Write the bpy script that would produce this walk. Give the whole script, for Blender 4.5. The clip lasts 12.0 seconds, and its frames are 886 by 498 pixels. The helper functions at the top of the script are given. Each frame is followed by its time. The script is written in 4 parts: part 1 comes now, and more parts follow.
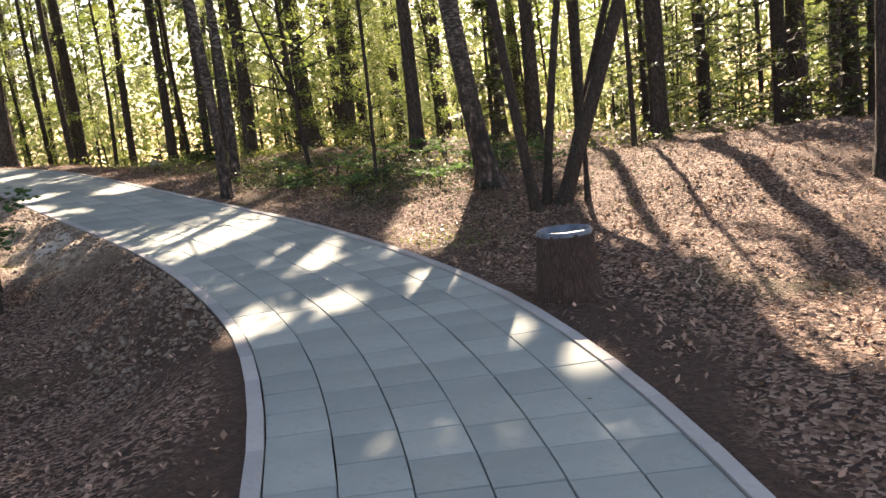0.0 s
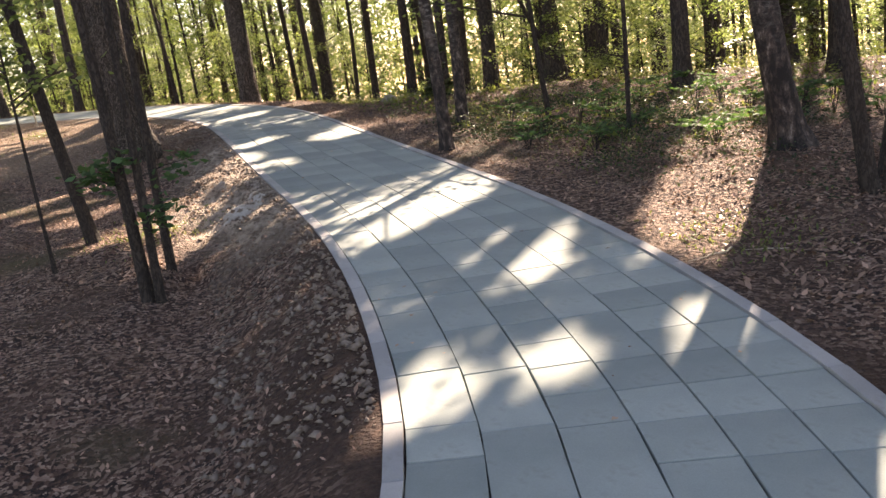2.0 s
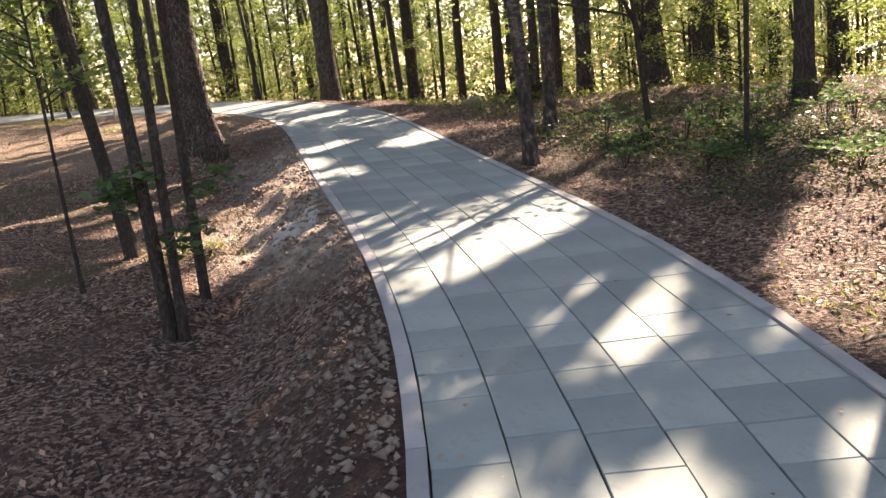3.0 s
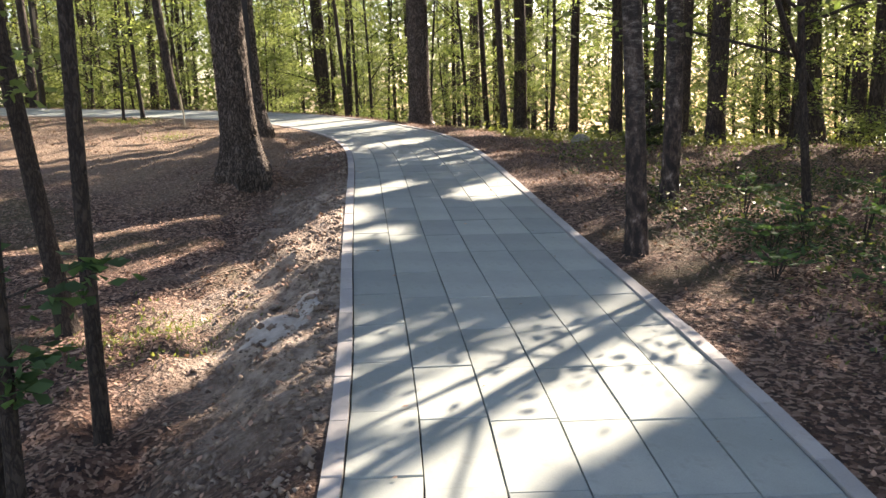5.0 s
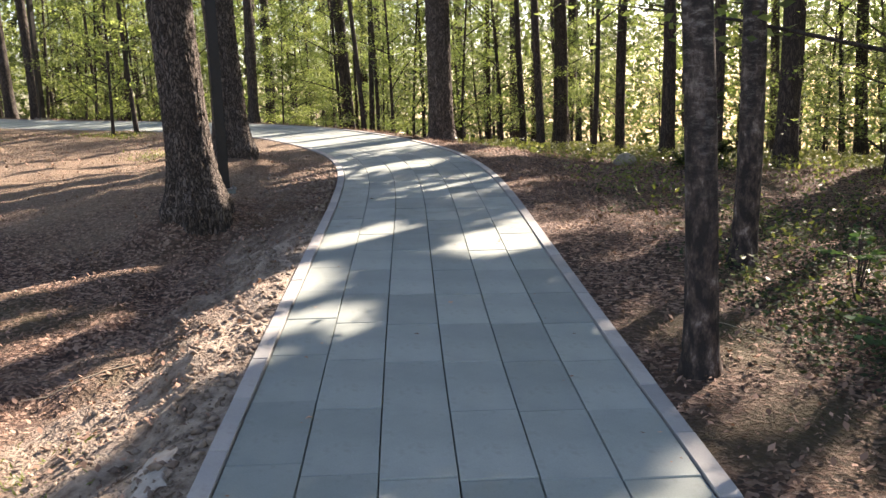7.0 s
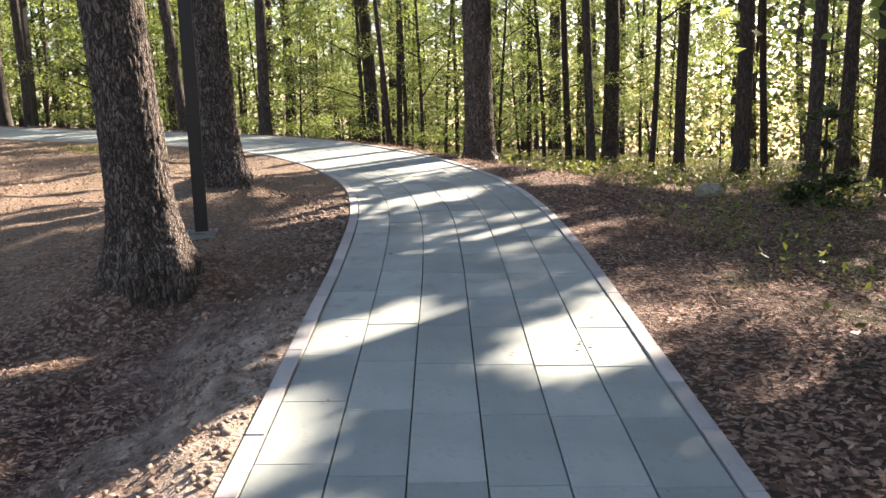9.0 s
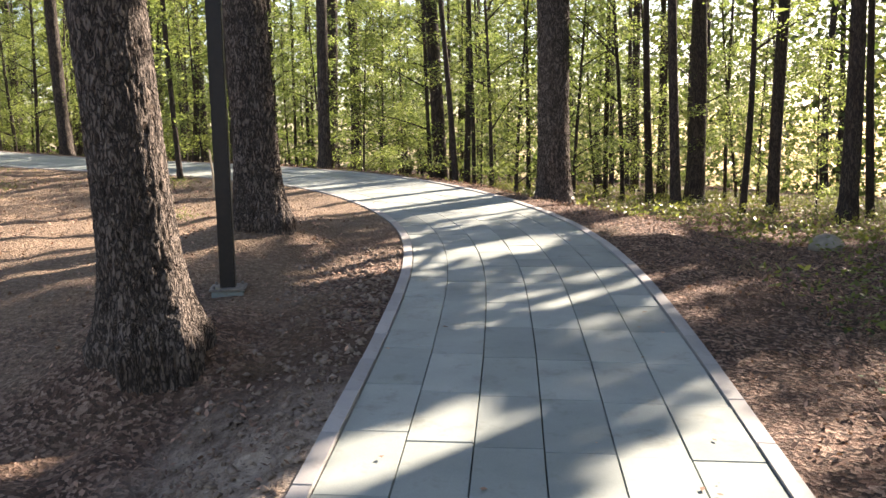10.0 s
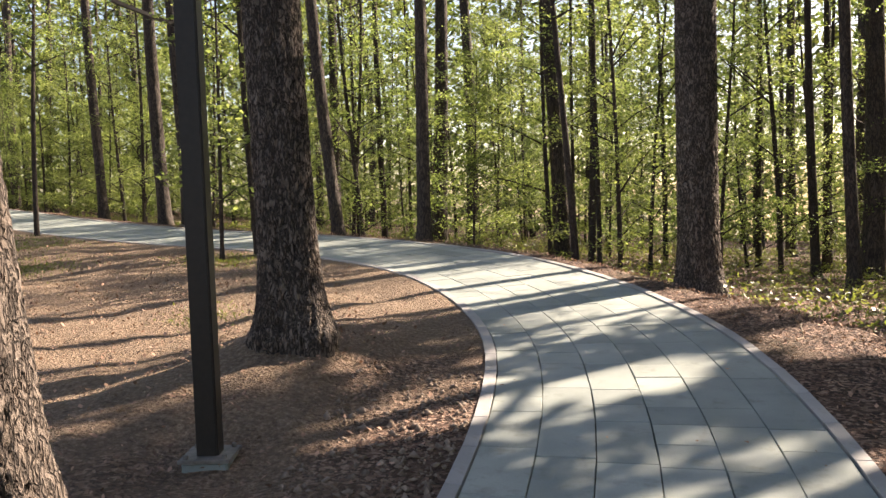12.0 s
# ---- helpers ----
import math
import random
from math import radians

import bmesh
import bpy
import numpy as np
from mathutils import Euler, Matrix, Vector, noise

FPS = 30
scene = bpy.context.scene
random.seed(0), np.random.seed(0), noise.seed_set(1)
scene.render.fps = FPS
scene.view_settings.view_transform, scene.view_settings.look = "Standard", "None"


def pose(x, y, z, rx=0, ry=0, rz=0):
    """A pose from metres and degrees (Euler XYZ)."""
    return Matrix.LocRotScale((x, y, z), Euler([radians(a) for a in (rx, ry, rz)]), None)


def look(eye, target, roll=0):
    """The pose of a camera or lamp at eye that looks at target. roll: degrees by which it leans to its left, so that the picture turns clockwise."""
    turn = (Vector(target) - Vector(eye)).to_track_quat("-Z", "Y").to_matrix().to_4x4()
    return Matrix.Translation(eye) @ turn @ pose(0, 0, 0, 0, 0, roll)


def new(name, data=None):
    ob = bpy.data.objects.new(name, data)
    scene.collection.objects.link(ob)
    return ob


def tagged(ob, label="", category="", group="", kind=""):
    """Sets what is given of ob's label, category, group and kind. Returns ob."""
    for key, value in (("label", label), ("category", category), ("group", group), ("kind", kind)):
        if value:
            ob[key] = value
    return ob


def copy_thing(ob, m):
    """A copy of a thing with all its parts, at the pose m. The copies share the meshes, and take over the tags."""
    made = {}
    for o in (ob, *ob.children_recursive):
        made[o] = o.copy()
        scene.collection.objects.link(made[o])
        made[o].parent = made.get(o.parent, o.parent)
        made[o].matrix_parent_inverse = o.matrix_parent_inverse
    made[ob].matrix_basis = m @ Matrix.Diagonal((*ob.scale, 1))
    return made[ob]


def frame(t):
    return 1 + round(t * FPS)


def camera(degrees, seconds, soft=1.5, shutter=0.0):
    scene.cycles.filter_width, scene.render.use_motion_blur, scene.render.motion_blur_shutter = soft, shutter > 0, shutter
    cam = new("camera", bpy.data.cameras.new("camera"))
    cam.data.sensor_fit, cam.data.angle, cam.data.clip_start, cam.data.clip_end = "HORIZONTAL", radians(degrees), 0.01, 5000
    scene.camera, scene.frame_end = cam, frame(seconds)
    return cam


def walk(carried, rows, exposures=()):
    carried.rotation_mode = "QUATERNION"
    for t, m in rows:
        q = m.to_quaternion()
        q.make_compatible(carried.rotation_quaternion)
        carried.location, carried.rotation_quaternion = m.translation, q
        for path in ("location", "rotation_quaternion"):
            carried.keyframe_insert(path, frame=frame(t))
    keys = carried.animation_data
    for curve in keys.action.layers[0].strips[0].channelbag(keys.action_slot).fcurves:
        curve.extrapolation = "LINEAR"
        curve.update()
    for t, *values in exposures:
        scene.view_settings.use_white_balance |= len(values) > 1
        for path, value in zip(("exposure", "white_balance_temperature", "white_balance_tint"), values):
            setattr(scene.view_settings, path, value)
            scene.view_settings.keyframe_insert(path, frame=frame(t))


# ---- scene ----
cam = camera(56.1, 12.0)
METRES, EYE, TILT, LEAN, TURN = 14.4, 1.61, 0.0, 0.0, -35.6
ROWS = [
    (0.0, 0.0, 0.0, 0.0, -1.12, -9.62, 6.62),
    (0.5, 0.0031, 0.0369, -0.0001, -0.14, -10.95, 6.72),
    (1.0, 0.0024, 0.078, 0.0007, 6.84, -11.82, 6.69),
    (1.5, -0.0035, 0.1192, 0.0037, 13.16, -12.48, 7.13),
    (2.0, -0.009, 0.1606, 0.0079, 16.01, -12.65, 7.71),
    (2.5, -0.0168, 0.2023, 0.0087, 19.2, -12.32, 7.63),
    (3.0, -0.0272, 0.2404, 0.0102, 22.32, -12.01, 6.55),
    (5.0, -0.0742, 0.409, 0.0204, 30.48, -10.27, 1.95),
    (5.5, -0.0815, 0.4489, 0.021, 29.78, -10.18, 1.76),
    (6.0, -0.0911, 0.4863, 0.0231, 29.82, -10.15, 1.77),
    (6.5, -0.1078, 0.5233, 0.0262, 30.81, -10.09, 1.6),
    (7.0, -0.1271, 0.56, 0.0286, 33.77, -9.88, 2.06),
    (9.0, -0.2267, 0.6943, 0.0389, 35.87, -9.6, 1.61),
    (9.5, -0.2515, 0.7298, 0.042, 37.88, -8.79, 1.62),
    (10.0, -0.2778, 0.7656, 0.0436, 40.72, -7.5, 1.09),
    (10.5, -0.3011, 0.7955, 0.0454, 42.03, -7.38, 0.82),
    (11.0, -0.3272, 0.8287, 0.0493, 49.09, -5.61, 1.75),
    (11.5, -0.3507, 0.8638, 0.0538, 50.57, -4.04, 1.9),
    (12.0, -0.3704, 0.8993, 0.0579, 49.84, -3.6, 1.88),
]
walk(cam, [(t, pose(0, 0, EYE, TILT, LEAN, TURN) @ pose(METRES * x, METRES * y, METRES * z, 90 + pitch, roll, yaw)) for t, x, y, z, yaw, pitch, roll in ROWS],
     [(0, 2.2, 8000, 20), (2.5, 2.25, 8000, 23), (5, 2.15, 7400, 20), (7, 2.15, 7200, 20), (9, 2.3, 7200, 20), (12, 1.95, 7600, 20)])

# ---- light ----
SUN_AZ, SUN_EL = 43.0, 31.0
world = bpy.data.worlds.new("sky")
scene.world = world
world.use_nodes = True
wn = world.node_tree.nodes
sky = wn.new("ShaderNodeTexSky")
sky.sky_type, sky.sun_disc = "NISHITA", False
sky.sun_elevation, sky.sun_rotation = radians(SUN_EL), radians(SUN_AZ)
world.node_tree.links.new(sky.outputs[0], wn["Background"].inputs[0])
wn["Background"].inputs[1].default_value = 0.075
sun = new("sun", bpy.data.lights.new("sun", "SUN"))
sun.data.energy, sun.data.angle, sun.data.color = 5.0, radians(0.5), (1.0, 0.93, 0.80)
sun_dir = Vector((math.sin(radians(SUN_AZ)) * math.cos(radians(SUN_EL)), math.cos(radians(SUN_AZ)) * math.cos(radians(SUN_EL)), math.sin(radians(SUN_EL))))
sun.matrix_world = look(sun_dir * 60, (0, 0, 0))


# ---- materials ----
def material(name, rough=0.8):
    m = bpy.data.materials.new(name)
    m.use_nodes = True
    bsdf = m.node_tree.nodes["Principled BSDF"]
    bsdf.inputs["Roughness"].default_value = rough
    return m, m.node_tree, bsdf


def node(tree, kind, **values):
    n = tree.nodes.new(kind)
    for key, v in values.items():
        n.inputs[key].default_value = v
    return n


def coords(tree, kind="Object", scale=(1, 1, 1)):
    tc = tree.nodes.new("ShaderNodeTexCoord")
    mp = tree.nodes.new("ShaderNodeMapping")
    mp.inputs["Scale"].default_value = scale
    tree.links.new(tc.outputs[kind], mp.inputs[0])
    return mp.outputs[0]


def ramp(tree, fac, stops):
    r = tree.nodes.new("ShaderNodeValToRGB")
    els = r.color_ramp.elements
    while len(els) < len(stops):
        els.new(0.5)
    for e, (p, col) in zip(els, stops):
        e.position, e.color = p, (*col, 1)
    tree.links.new(fac, r.inputs[0])
    return r.outputs[0]


def mix(tree, fac, a, b, blend="MIX"):
    n = tree.nodes.new("ShaderNodeMix")
    n.data_type, n.blend_type = "RGBA", blend
    for sock, v in ((n.inputs["Factor"], fac), (n.inputs["A"], a), (n.inputs["B"], b)):
        if isinstance(v, (int, float)):
            sock.default_value = v
        elif isinstance(v, tuple):
            sock.default_value = (*v, 1)
        else:
            tree.links.new(v, sock)
    return n.outputs["Result"]


def noise_tex(tree, vec, scale, detail=4.0, rough=0.55):
    n = node(tree, "ShaderNodeTexNoise", Scale=scale, Detail=detail, Roughness=rough)
    tree.links.new(vec, n.inputs["Vector"])
    return n.outputs["Fac"]


def bump(tree, bsdf, height, strength=0.5, distance=0.02):
    b = node(tree, "ShaderNodeBump", Strength=strength, Distance=distance)
    tree.links.new(height, b.inputs["Height"])
    tree.links.new(b.outputs[0], bsdf.inputs["Normal"])


def make_concrete(name, dark, light):
    m, t, b = material(name, 0.88)
    v = coords(t, "Object")
    big = noise_tex(t, v, 2.2, 5)
    fine = noise_tex(t, v, 160, 3, 0.7)
    oi = t.nodes.new("ShaderNodeObjectInfo")
    geo = t.nodes.new("ShaderNodeNewGeometry")
    col = ramp(t, big, [(0.25, dark), (0.75, light)])
    add = t.nodes.new("ShaderNodeMath")
    add.operation = "ADD"
    t.links.new(oi.outputs["Random"], add.inputs[0])
    t.links.new(geo.outputs["Random Per Island"], add.inputs[1])
    half = t.nodes.new("ShaderNodeMath")
    half.operation, half.inputs[1].default_value = "FRACT", 0
    t.links.new(add.outputs[0], half.inputs[0])
    tone = ramp(t, half.outputs[0], [(0.0, (0.72, 0.74, 0.76)), (1.0, (1.0, 1.0, 1.0))])
    col = mix(t, 1.0, col, tone, "MULTIPLY")
    spots = ramp(t, noise_tex(t, v, 5, 7, 0.72), [(0.55, (1, 1, 1)), (0.74, (0.60, 0.56, 0.50))])
    col = mix(t, 0.75, col, spots, "MULTIPLY")
    grain = ramp(t, fine, [(0.3, (0.82, 0.82, 0.82)), (0.7, (1.08, 1.08, 1.08))])
    col = mix(t, 0.6, col, grain, "MULTIPLY")
    t.links.new(col, b.inputs["Base Color"])
    bump(t, b, fine, 0.25, 0.003)
    return m


def make_bark(name, stops, stretch, scale, depth):
    m, t, b = material(name, 0.92)
    v = coords(t, "Object", (1, 1, stretch))
    vo = t.nodes.new("ShaderNodeTexVoronoi")
    vo.feature = "DISTANCE_TO_EDGE"
    vo.inputs["Scale"].default_value = scale
    wob = node(t, "ShaderNodeTexNoise", Scale=scale * 0.8, Detail=3.0)
    t.links.new(v, wob.inputs["Vector"])
    warped = mix(t, 0.22, v, wob.outputs["Color"], "ADD")
    t.links.new(warped, vo.inputs["Vector"])
    fine = noise_tex(t, v, scale * 4, 6, 0.65)
    edge = ramp(t, vo.outputs["Distance"], [(0.0, (0, 0, 0)), (0.2, (1, 1, 1))])
    h = mix(t, 0.55, edge, fine)
    col = ramp(t, h, stops)
    patch = ramp(t, noise_tex(t, coords(t, "Object"), 3.0, 4), [(0.35, (0.78, 0.74, 0.72)), (0.7, (1.12, 1.1, 1.1))])
    col = mix(t, 1.0, col, patch, "MULTIPLY")
    t.links.new(col, b.inputs["Base Color"])
    bump(t, b, h, 1.0, depth)
    return m


def make_leaf(name, reflect, through_a, through_b, share=0.55, rough=0.42):
    m, t, b = material(name, rough)
    geo = t.nodes.new("ShaderNodeNewGeometry")
    oi = t.nodes.new("ShaderNodeObjectInfo")
    tint = ramp(t, geo.outputs["Random Per Island"], [(0.0, through_a), (1.0, through_b)])
    var = ramp(t, oi.outputs["Random"], [(0.0, (0.8, 0.85, 0.8)), (1.0, (1.15, 1.1, 1.0))])
    tint = mix(t, 1.0, tint, var, "MULTIPLY")
    base = ramp(t, geo.outputs["Random Per Island"], [(0.0, tuple(0.35 * c for c in reflect)), (0.75, tuple(1.05 * c for c in reflect)), (1.0, tuple(1.9 * c for c in reflect))])
    t.links.new(base, b.inputs["Base Color"])
    tr = t.nodes.new("ShaderNodeBsdfTranslucent")
    t.links.new(tint, tr.inputs["Color"])
    mx = t.nodes.new("ShaderNodeMixShader")
    mx.inputs[0].default_value = share
    t.links.new(b.outputs[0], mx.inputs[1])
    t.links.new(tr.outputs[0], mx.inputs[2])
    t.links.new(mx.outputs[0], t.nodes["Material Output"].inputs[0])
    return m


def make_plain(name, a, b_, rough, scale=8.0, metal=0.0, depth=0.004):
    m, t, b = material(name, rough)
    v = coords(t, "Object")
    n = noise_tex(t, v, scale, 6, 0.6)
    t.links.new(ramp(t, n, [(0.3, a), (0.7, b_)]), b.inputs["Base Color"])
    b.inputs["Metallic"].default_value = metal
    bump(t, b, noise_tex(t, v, scale * 8, 4), 0.4, depth)
    return m


def make_ground():
    m, t, b = material("forest_floor", 0.95)
    v = coords(t, "Object")
    vo = t.nodes.new("ShaderNodeTexVoronoi")
    vo.inputs["Scale"].default_value = 42
    vo.inputs["Randomness"].default_value = 1.0
    warp = node(t, "ShaderNodeTexNoise", Scale=9.0, Detail=4.0)
    t.links.new(v, warp.inputs["Vector"])
    t.links.new(mix(t, 0.09, v, warp.outputs["Color"], "ADD"), vo.inputs["Vector"])
    sep = t.nodes.new("ShaderNodeSeparateColor")
    t.links.new(vo.outputs["Color"], sep.inputs[0])
    litter = ramp(t, sep.outputs[0], [(0.0, (0.022, 0.010, 0.007)), (0.40, (0.066, 0.030, 0.019)), (0.66, (0.20, 0.110, 0.076)), (1.0, (0.45, 0.31, 0.235))])
    soil = ramp(t, noise_tex(t, v, 40, 6, 0.7), [(0.3, (0.036, 0.016, 0.010)), (0.7, (0.15, 0.078, 0.050))])
    mask = ramp(t, noise_tex(t, v, 0.9, 5, 0.6), [(0.5, (0, 0, 0)), (0.68, (1, 1, 1))])
    col = mix(t, mask, litter, soil)
    gm = ramp(t, noise_tex(t, v, 0.45, 4), [(0.56, (0, 0, 0)), (0.72, (1, 1, 1))])
    moss = ramp(t, noise_tex(t, v, 55, 5), [(0.3, (0.035, 0.045, 0.015)), (0.7, (0.10, 0.115, 0.035))])
    fac = mix(t, 1.0, gm, (0.6, 0.6, 0.6), "MULTIPLY")
    col = mix(t, fac, col, moss)
    fill = t.nodes.new("ShaderNodeAttribute")
    fill.attribute_name = "backfill"
    sand = t.nodes.new("ShaderNodeAttribute")
    sand.attribute_name = "sandy"
    earth = ramp(t, noise_tex(t, v, 22, 7, 0.72), [(0.3, (0.034, 0.017, 0.011)), (0.55, (0.080, 0.041, 0.027)), (0.75, (0.16, 0.095, 0.066))])
    pale = ramp(t, noise_tex(t, v, 7, 7, 0.7), [(0.34, (0.13, 0.085, 0.06)), (0.6, (0.52, 0.42, 0.335))])
    earth = mix(t, sand.outputs["Fac"], earth, pale)
    col = mix(t, fill.outputs["Fac"], col, earth)
    dry = t.nodes.new("ShaderNodeAttribute")
    dry.attribute_name = "needles"
    tan = ramp(t, noise_tex(t, v, 30, 8, 0.75), [(0.32, (0.085, 0.053, 0.034)), (0.5, (0.225, 0.155, 0.103)), (0.72, (0.48, 0.37, 0.26))])
    col = mix(t, dry.outputs["Fac"], col, tan)
    t.links.new(col, b.inputs["Base Color"])
    h = mix(t, 0.5, vo.outputs["Distance"], noise_tex(t, v, 70, 5, 0.7))
    bump(t, b, h, 1.0, 0.05)
    return m


GROUND = make_ground()
SLAB = make_concrete("grey_concrete_slab", (0.265, 0.30, 0.28), (0.39, 0.425, 0.395))
KERB = make_concrete("pale_concrete_kerb", (0.34, 0.33, 0.32), (0.48, 0.46, 0.44))
SAND = make_plain("sand_bedding", (0.03, 0.026, 0.022), (0.07, 0.06, 0.05), 0.95)
PINE_BARK = make_bark("pine_bark", [(0.14, (0.014, 0.011, 0.009)), (0.4, (0.064, 0.050, 0.042)), (0.62, (0.125, 0.10, 0.085)), (0.85, (0.28, 0.235, 0.20))], 0.40, 21.0, 0.035)
# darker copy of the pine bark: the background trunks' shade put into the colour
SHADE_BARK = make_bark("shaded_pine_bark", [(0.1, (0.016, 0.012, 0.010)), (0.45, (0.045, 0.035, 0.030)), (0.9, (0.12, 0.095, 0.08))], 0.28, 17.0, 0.02)
DARK_BARK = make_bark("dark_bark", [(0.1, (0.014, 0.010, 0.008)), (0.5, (0.040, 0.030, 0.024)), (0.9, (0.09, 0.07, 0.058))], 0.35, 22.0, 0.015)
LEAF = make_leaf("broad_leaf", (0.08, 0.11, 0.045), (0.17, 0.25, 0.055), (0.46, 0.55, 0.17), 0.6)
FAR_LEAF = make_leaf("far_leaf", (0.06, 0.085, 0.03), (0.09, 0.14, 0.03), (0.23, 0.30, 0.08), 0.5)
DARK_LEAF = make_leaf("shade_leaf", (0.05, 0.10, 0.04), (0.10, 0.22, 0.05), (0.18, 0.31, 0.08), 0.35, 0.75)
NEEDLE = make_leaf("pine_needles", (0.04, 0.065, 0.025), (0.10, 0.14, 0.03), (0.18, 0.20, 0.05), 0.3)
BILBERRY = make_leaf("bilberry_leaf", (0.034, 0.055, 0.022), (0.07, 0.11, 0.03), (0.14, 0.17, 0.05), 0.2, 0.8)
LITTER = make_leaf("dry_leaf", (0.32, 0.195, 0.14), (0.18, 0.09, 0.05), (0.30, 0.18, 0.11), 0.12, 0.85)
GRASS = make_leaf("grass_blade", (0.07, 0.10, 0.025), (0.25, 0.33, 0.06), (0.40, 0.42, 0.10), 0.4)
POST_PAINT = make_plain("dark_brown_paint", (0.007, 0.006, 0.005), (0.017, 0.012, 0.010), 0.5, 30, 0.0, 0.001)
PLATE = make_plain("galvanised_plate", (0.16, 0.15, 0.14), (0.30, 0.28, 0.26), 0.55, 20, 0.6, 0.002)
BIN_BODY = make_bark("rough_bin_cladding", [(0.1, (0.03, 0.018, 0.014)), (0.5, (0.075, 0.045, 0.036)), (0.9, (0.13, 0.085, 0.07))], 0.12, 30.0, 0.012)
BIN_BAG = make_plain("blue_grey_plastic_bag", (0.05, 0.07, 0.10), (0.16, 0.19, 0.24), 0.3, 14, 0.0, 0.01)
LOOSE_SAND = make_plain("loose_sand", (0.30, 0.26, 0.22), (0.55, 0.49, 0.43), 0.95, 12, 0.0, 0.008)
CLOD = make_plain("sandy_clod", (0.10, 0.066, 0.05), (0.34, 0.27, 0.215), 0.95, 9, 0.0, 0.004)
STAKE = make_plain("pale_dry_wood", (0.34, 0.27, 0.19), (0.55, 0.46, 0.34), 0.8, 25, 0.0, 0.002)
STONE = make_plain("grey_boulder", (0.20, 0.175, 0.14), (0.40, 0.36, 0.30), 0.9, 9, 0.0, 0.01)


def make_birch():
    m, t, b = material("birch_bark", 0.8)
    v = coords(t, "Object", (1, 1, 2.4))
    marks = noise_tex(t, v, 13.0, 8, 0.75)
    rough = noise_tex(t, coords(t, "Object", (1, 1, 0.5)), 14, 6, 0.7)
    col = ramp(t, marks, [(0.46, (0.02, 0.015, 0.012)), (0.53, (0.09, 0.07, 0.06)), (0.66, (0.36, 0.33, 0.30))])
    tc = t.nodes.new("ShaderNodeTexCoord")
    sx = t.nodes.new("ShaderNodeSeparateXYZ")
    t.links.new(tc.outputs["Object"], sx.inputs[0])
    low = t.nodes.new("ShaderNodeMapRange")
    low.inputs["From Min"].default_value, low.inputs["From Max"].default_value = 2.4, 0.7
    t.links.new(sx.outputs["Z"], low.inputs["Value"])
    plates = ramp(t, rough, [(0.46, (0.015, 0.010, 0.009)), (0.58, (0.085, 0.058, 0.048)), (0.70, (0.34, 0.28, 0.24))])
    t.links.new(mix(t, low.outputs[0], col, plates), b.inputs["Base Color"])
    bump(t, b, rough, 0.8, 0.02)
    return m


BIRCH_BARK = make_birch()


# ---- the lie of the land ----
CENTRE = [(-5.6, -6.8), (-3.4, -3.9), (-1.6, -2.0), (-0.2, -0.4), (0.85, 0.85), (1.78, 2.32), (2.41, 3.6), (2.86, 4.9), (3.13, 6.35), (3.28, 7.9),
          (3.32, 9.5), (3.29, 11.8), (3.27, 14.1), (3.25, 16.4), (3.16, 18.3), (2.90, 19.95), (2.41, 21.4), (1.68, 22.8), (0.72, 24.05), (-0.6, 25.1), (-2.5, 26.1),
          (-6.2, 27.5), (-10.5, 29.9), (-15.0, 32.8), (-21.0, 36.0), (-30.0, 38.5)]


def curve_points(pts, step=0.02):
    p = np.array(pts, float)
    p = np.vstack([2 * p[0] - p[1], p, 2 * p[-1] - p[-2]])
    out = []
    for i in range(1, len(p) - 2):
        u = np.linspace(0, 1, 200, endpoint=False)[:, None]
        a, b, c, d = p[i - 1:i + 3]
        out.append(0.5 * (2 * b + (c - a) * u + (2 * a - 5 * b + 4 * c - d) * u ** 2 + (3 * b - a - 3 * c + d) * u ** 3))
    q = np.vstack(out)
    s = np.r_[0, np.cumsum(np.hypot(*np.diff(q, axis=0).T))]
    si = np.arange(0, s[-1], step)
    return si, np.c_[np.interp(si, s, q[:, 0]), np.interp(si, s, q[:, 1])]


CS, CP = curve_points(CENTRE)
CT = np.gradient(CP, axis=0)
CT /= np.hypot(CT[:, 0], CT[:, 1])[:, None]


def on_path(s, w):
    """The place s metres along the path and w metres to the right of its middle."""
    i = np.interp(s, CS, np.arange(len(CS)))
    a, f = int(i), i - int(i)
    b = min(a + 1, len(CS) - 1)
    p, t = CP[a] * (1 - f) + CP[b] * f, CT[a] * (1 - f) + CT[b] * f
    return p[0] + w * t[1], p[1] - w * t[0]


def slope(x, y):
    return -0.01536 * x + 0.06639 * np.clip(y, -40, 60)


def path_gap(x, y):
    """Distance from the path's middle, and its sign (positive to the right)."""
    x, y = np.atleast_1d(np.asarray(x, float)), np.atleast_1d(np.asarray(y, float))
    best, side = np.full(x.shape, 1e9), np.zeros(x.shape)
    near = CP[::10]
    tang = CT[::10]
    for k in range(0, len(x), 4000):
        dx, dy = x[k:k + 4000, None] - near[None, :, 0], y[k:k + 4000, None] - near[None, :, 1]
        d = dx * dx + dy * dy
        j = d.argmin(1)
        r = np.arange(len(j))
        best[k:k + 4000] = np.sqrt(d[r, j])
        side[k:k + 4000] = np.sign(dx[r, j] * tang[j, 1] - dy[r, j] * tang[j, 0])
    return best, side


def step01(v, a, b):
    u = np.clip((v - a) / (b - a), 0, 1)
    return u * u * (3 - 2 * u)


def hump(x, y, cx, cy, sx, sy, h):
    return h * np.exp(-((x - cx) / sx) ** 2 - ((y - cy) / sy) ** 2)


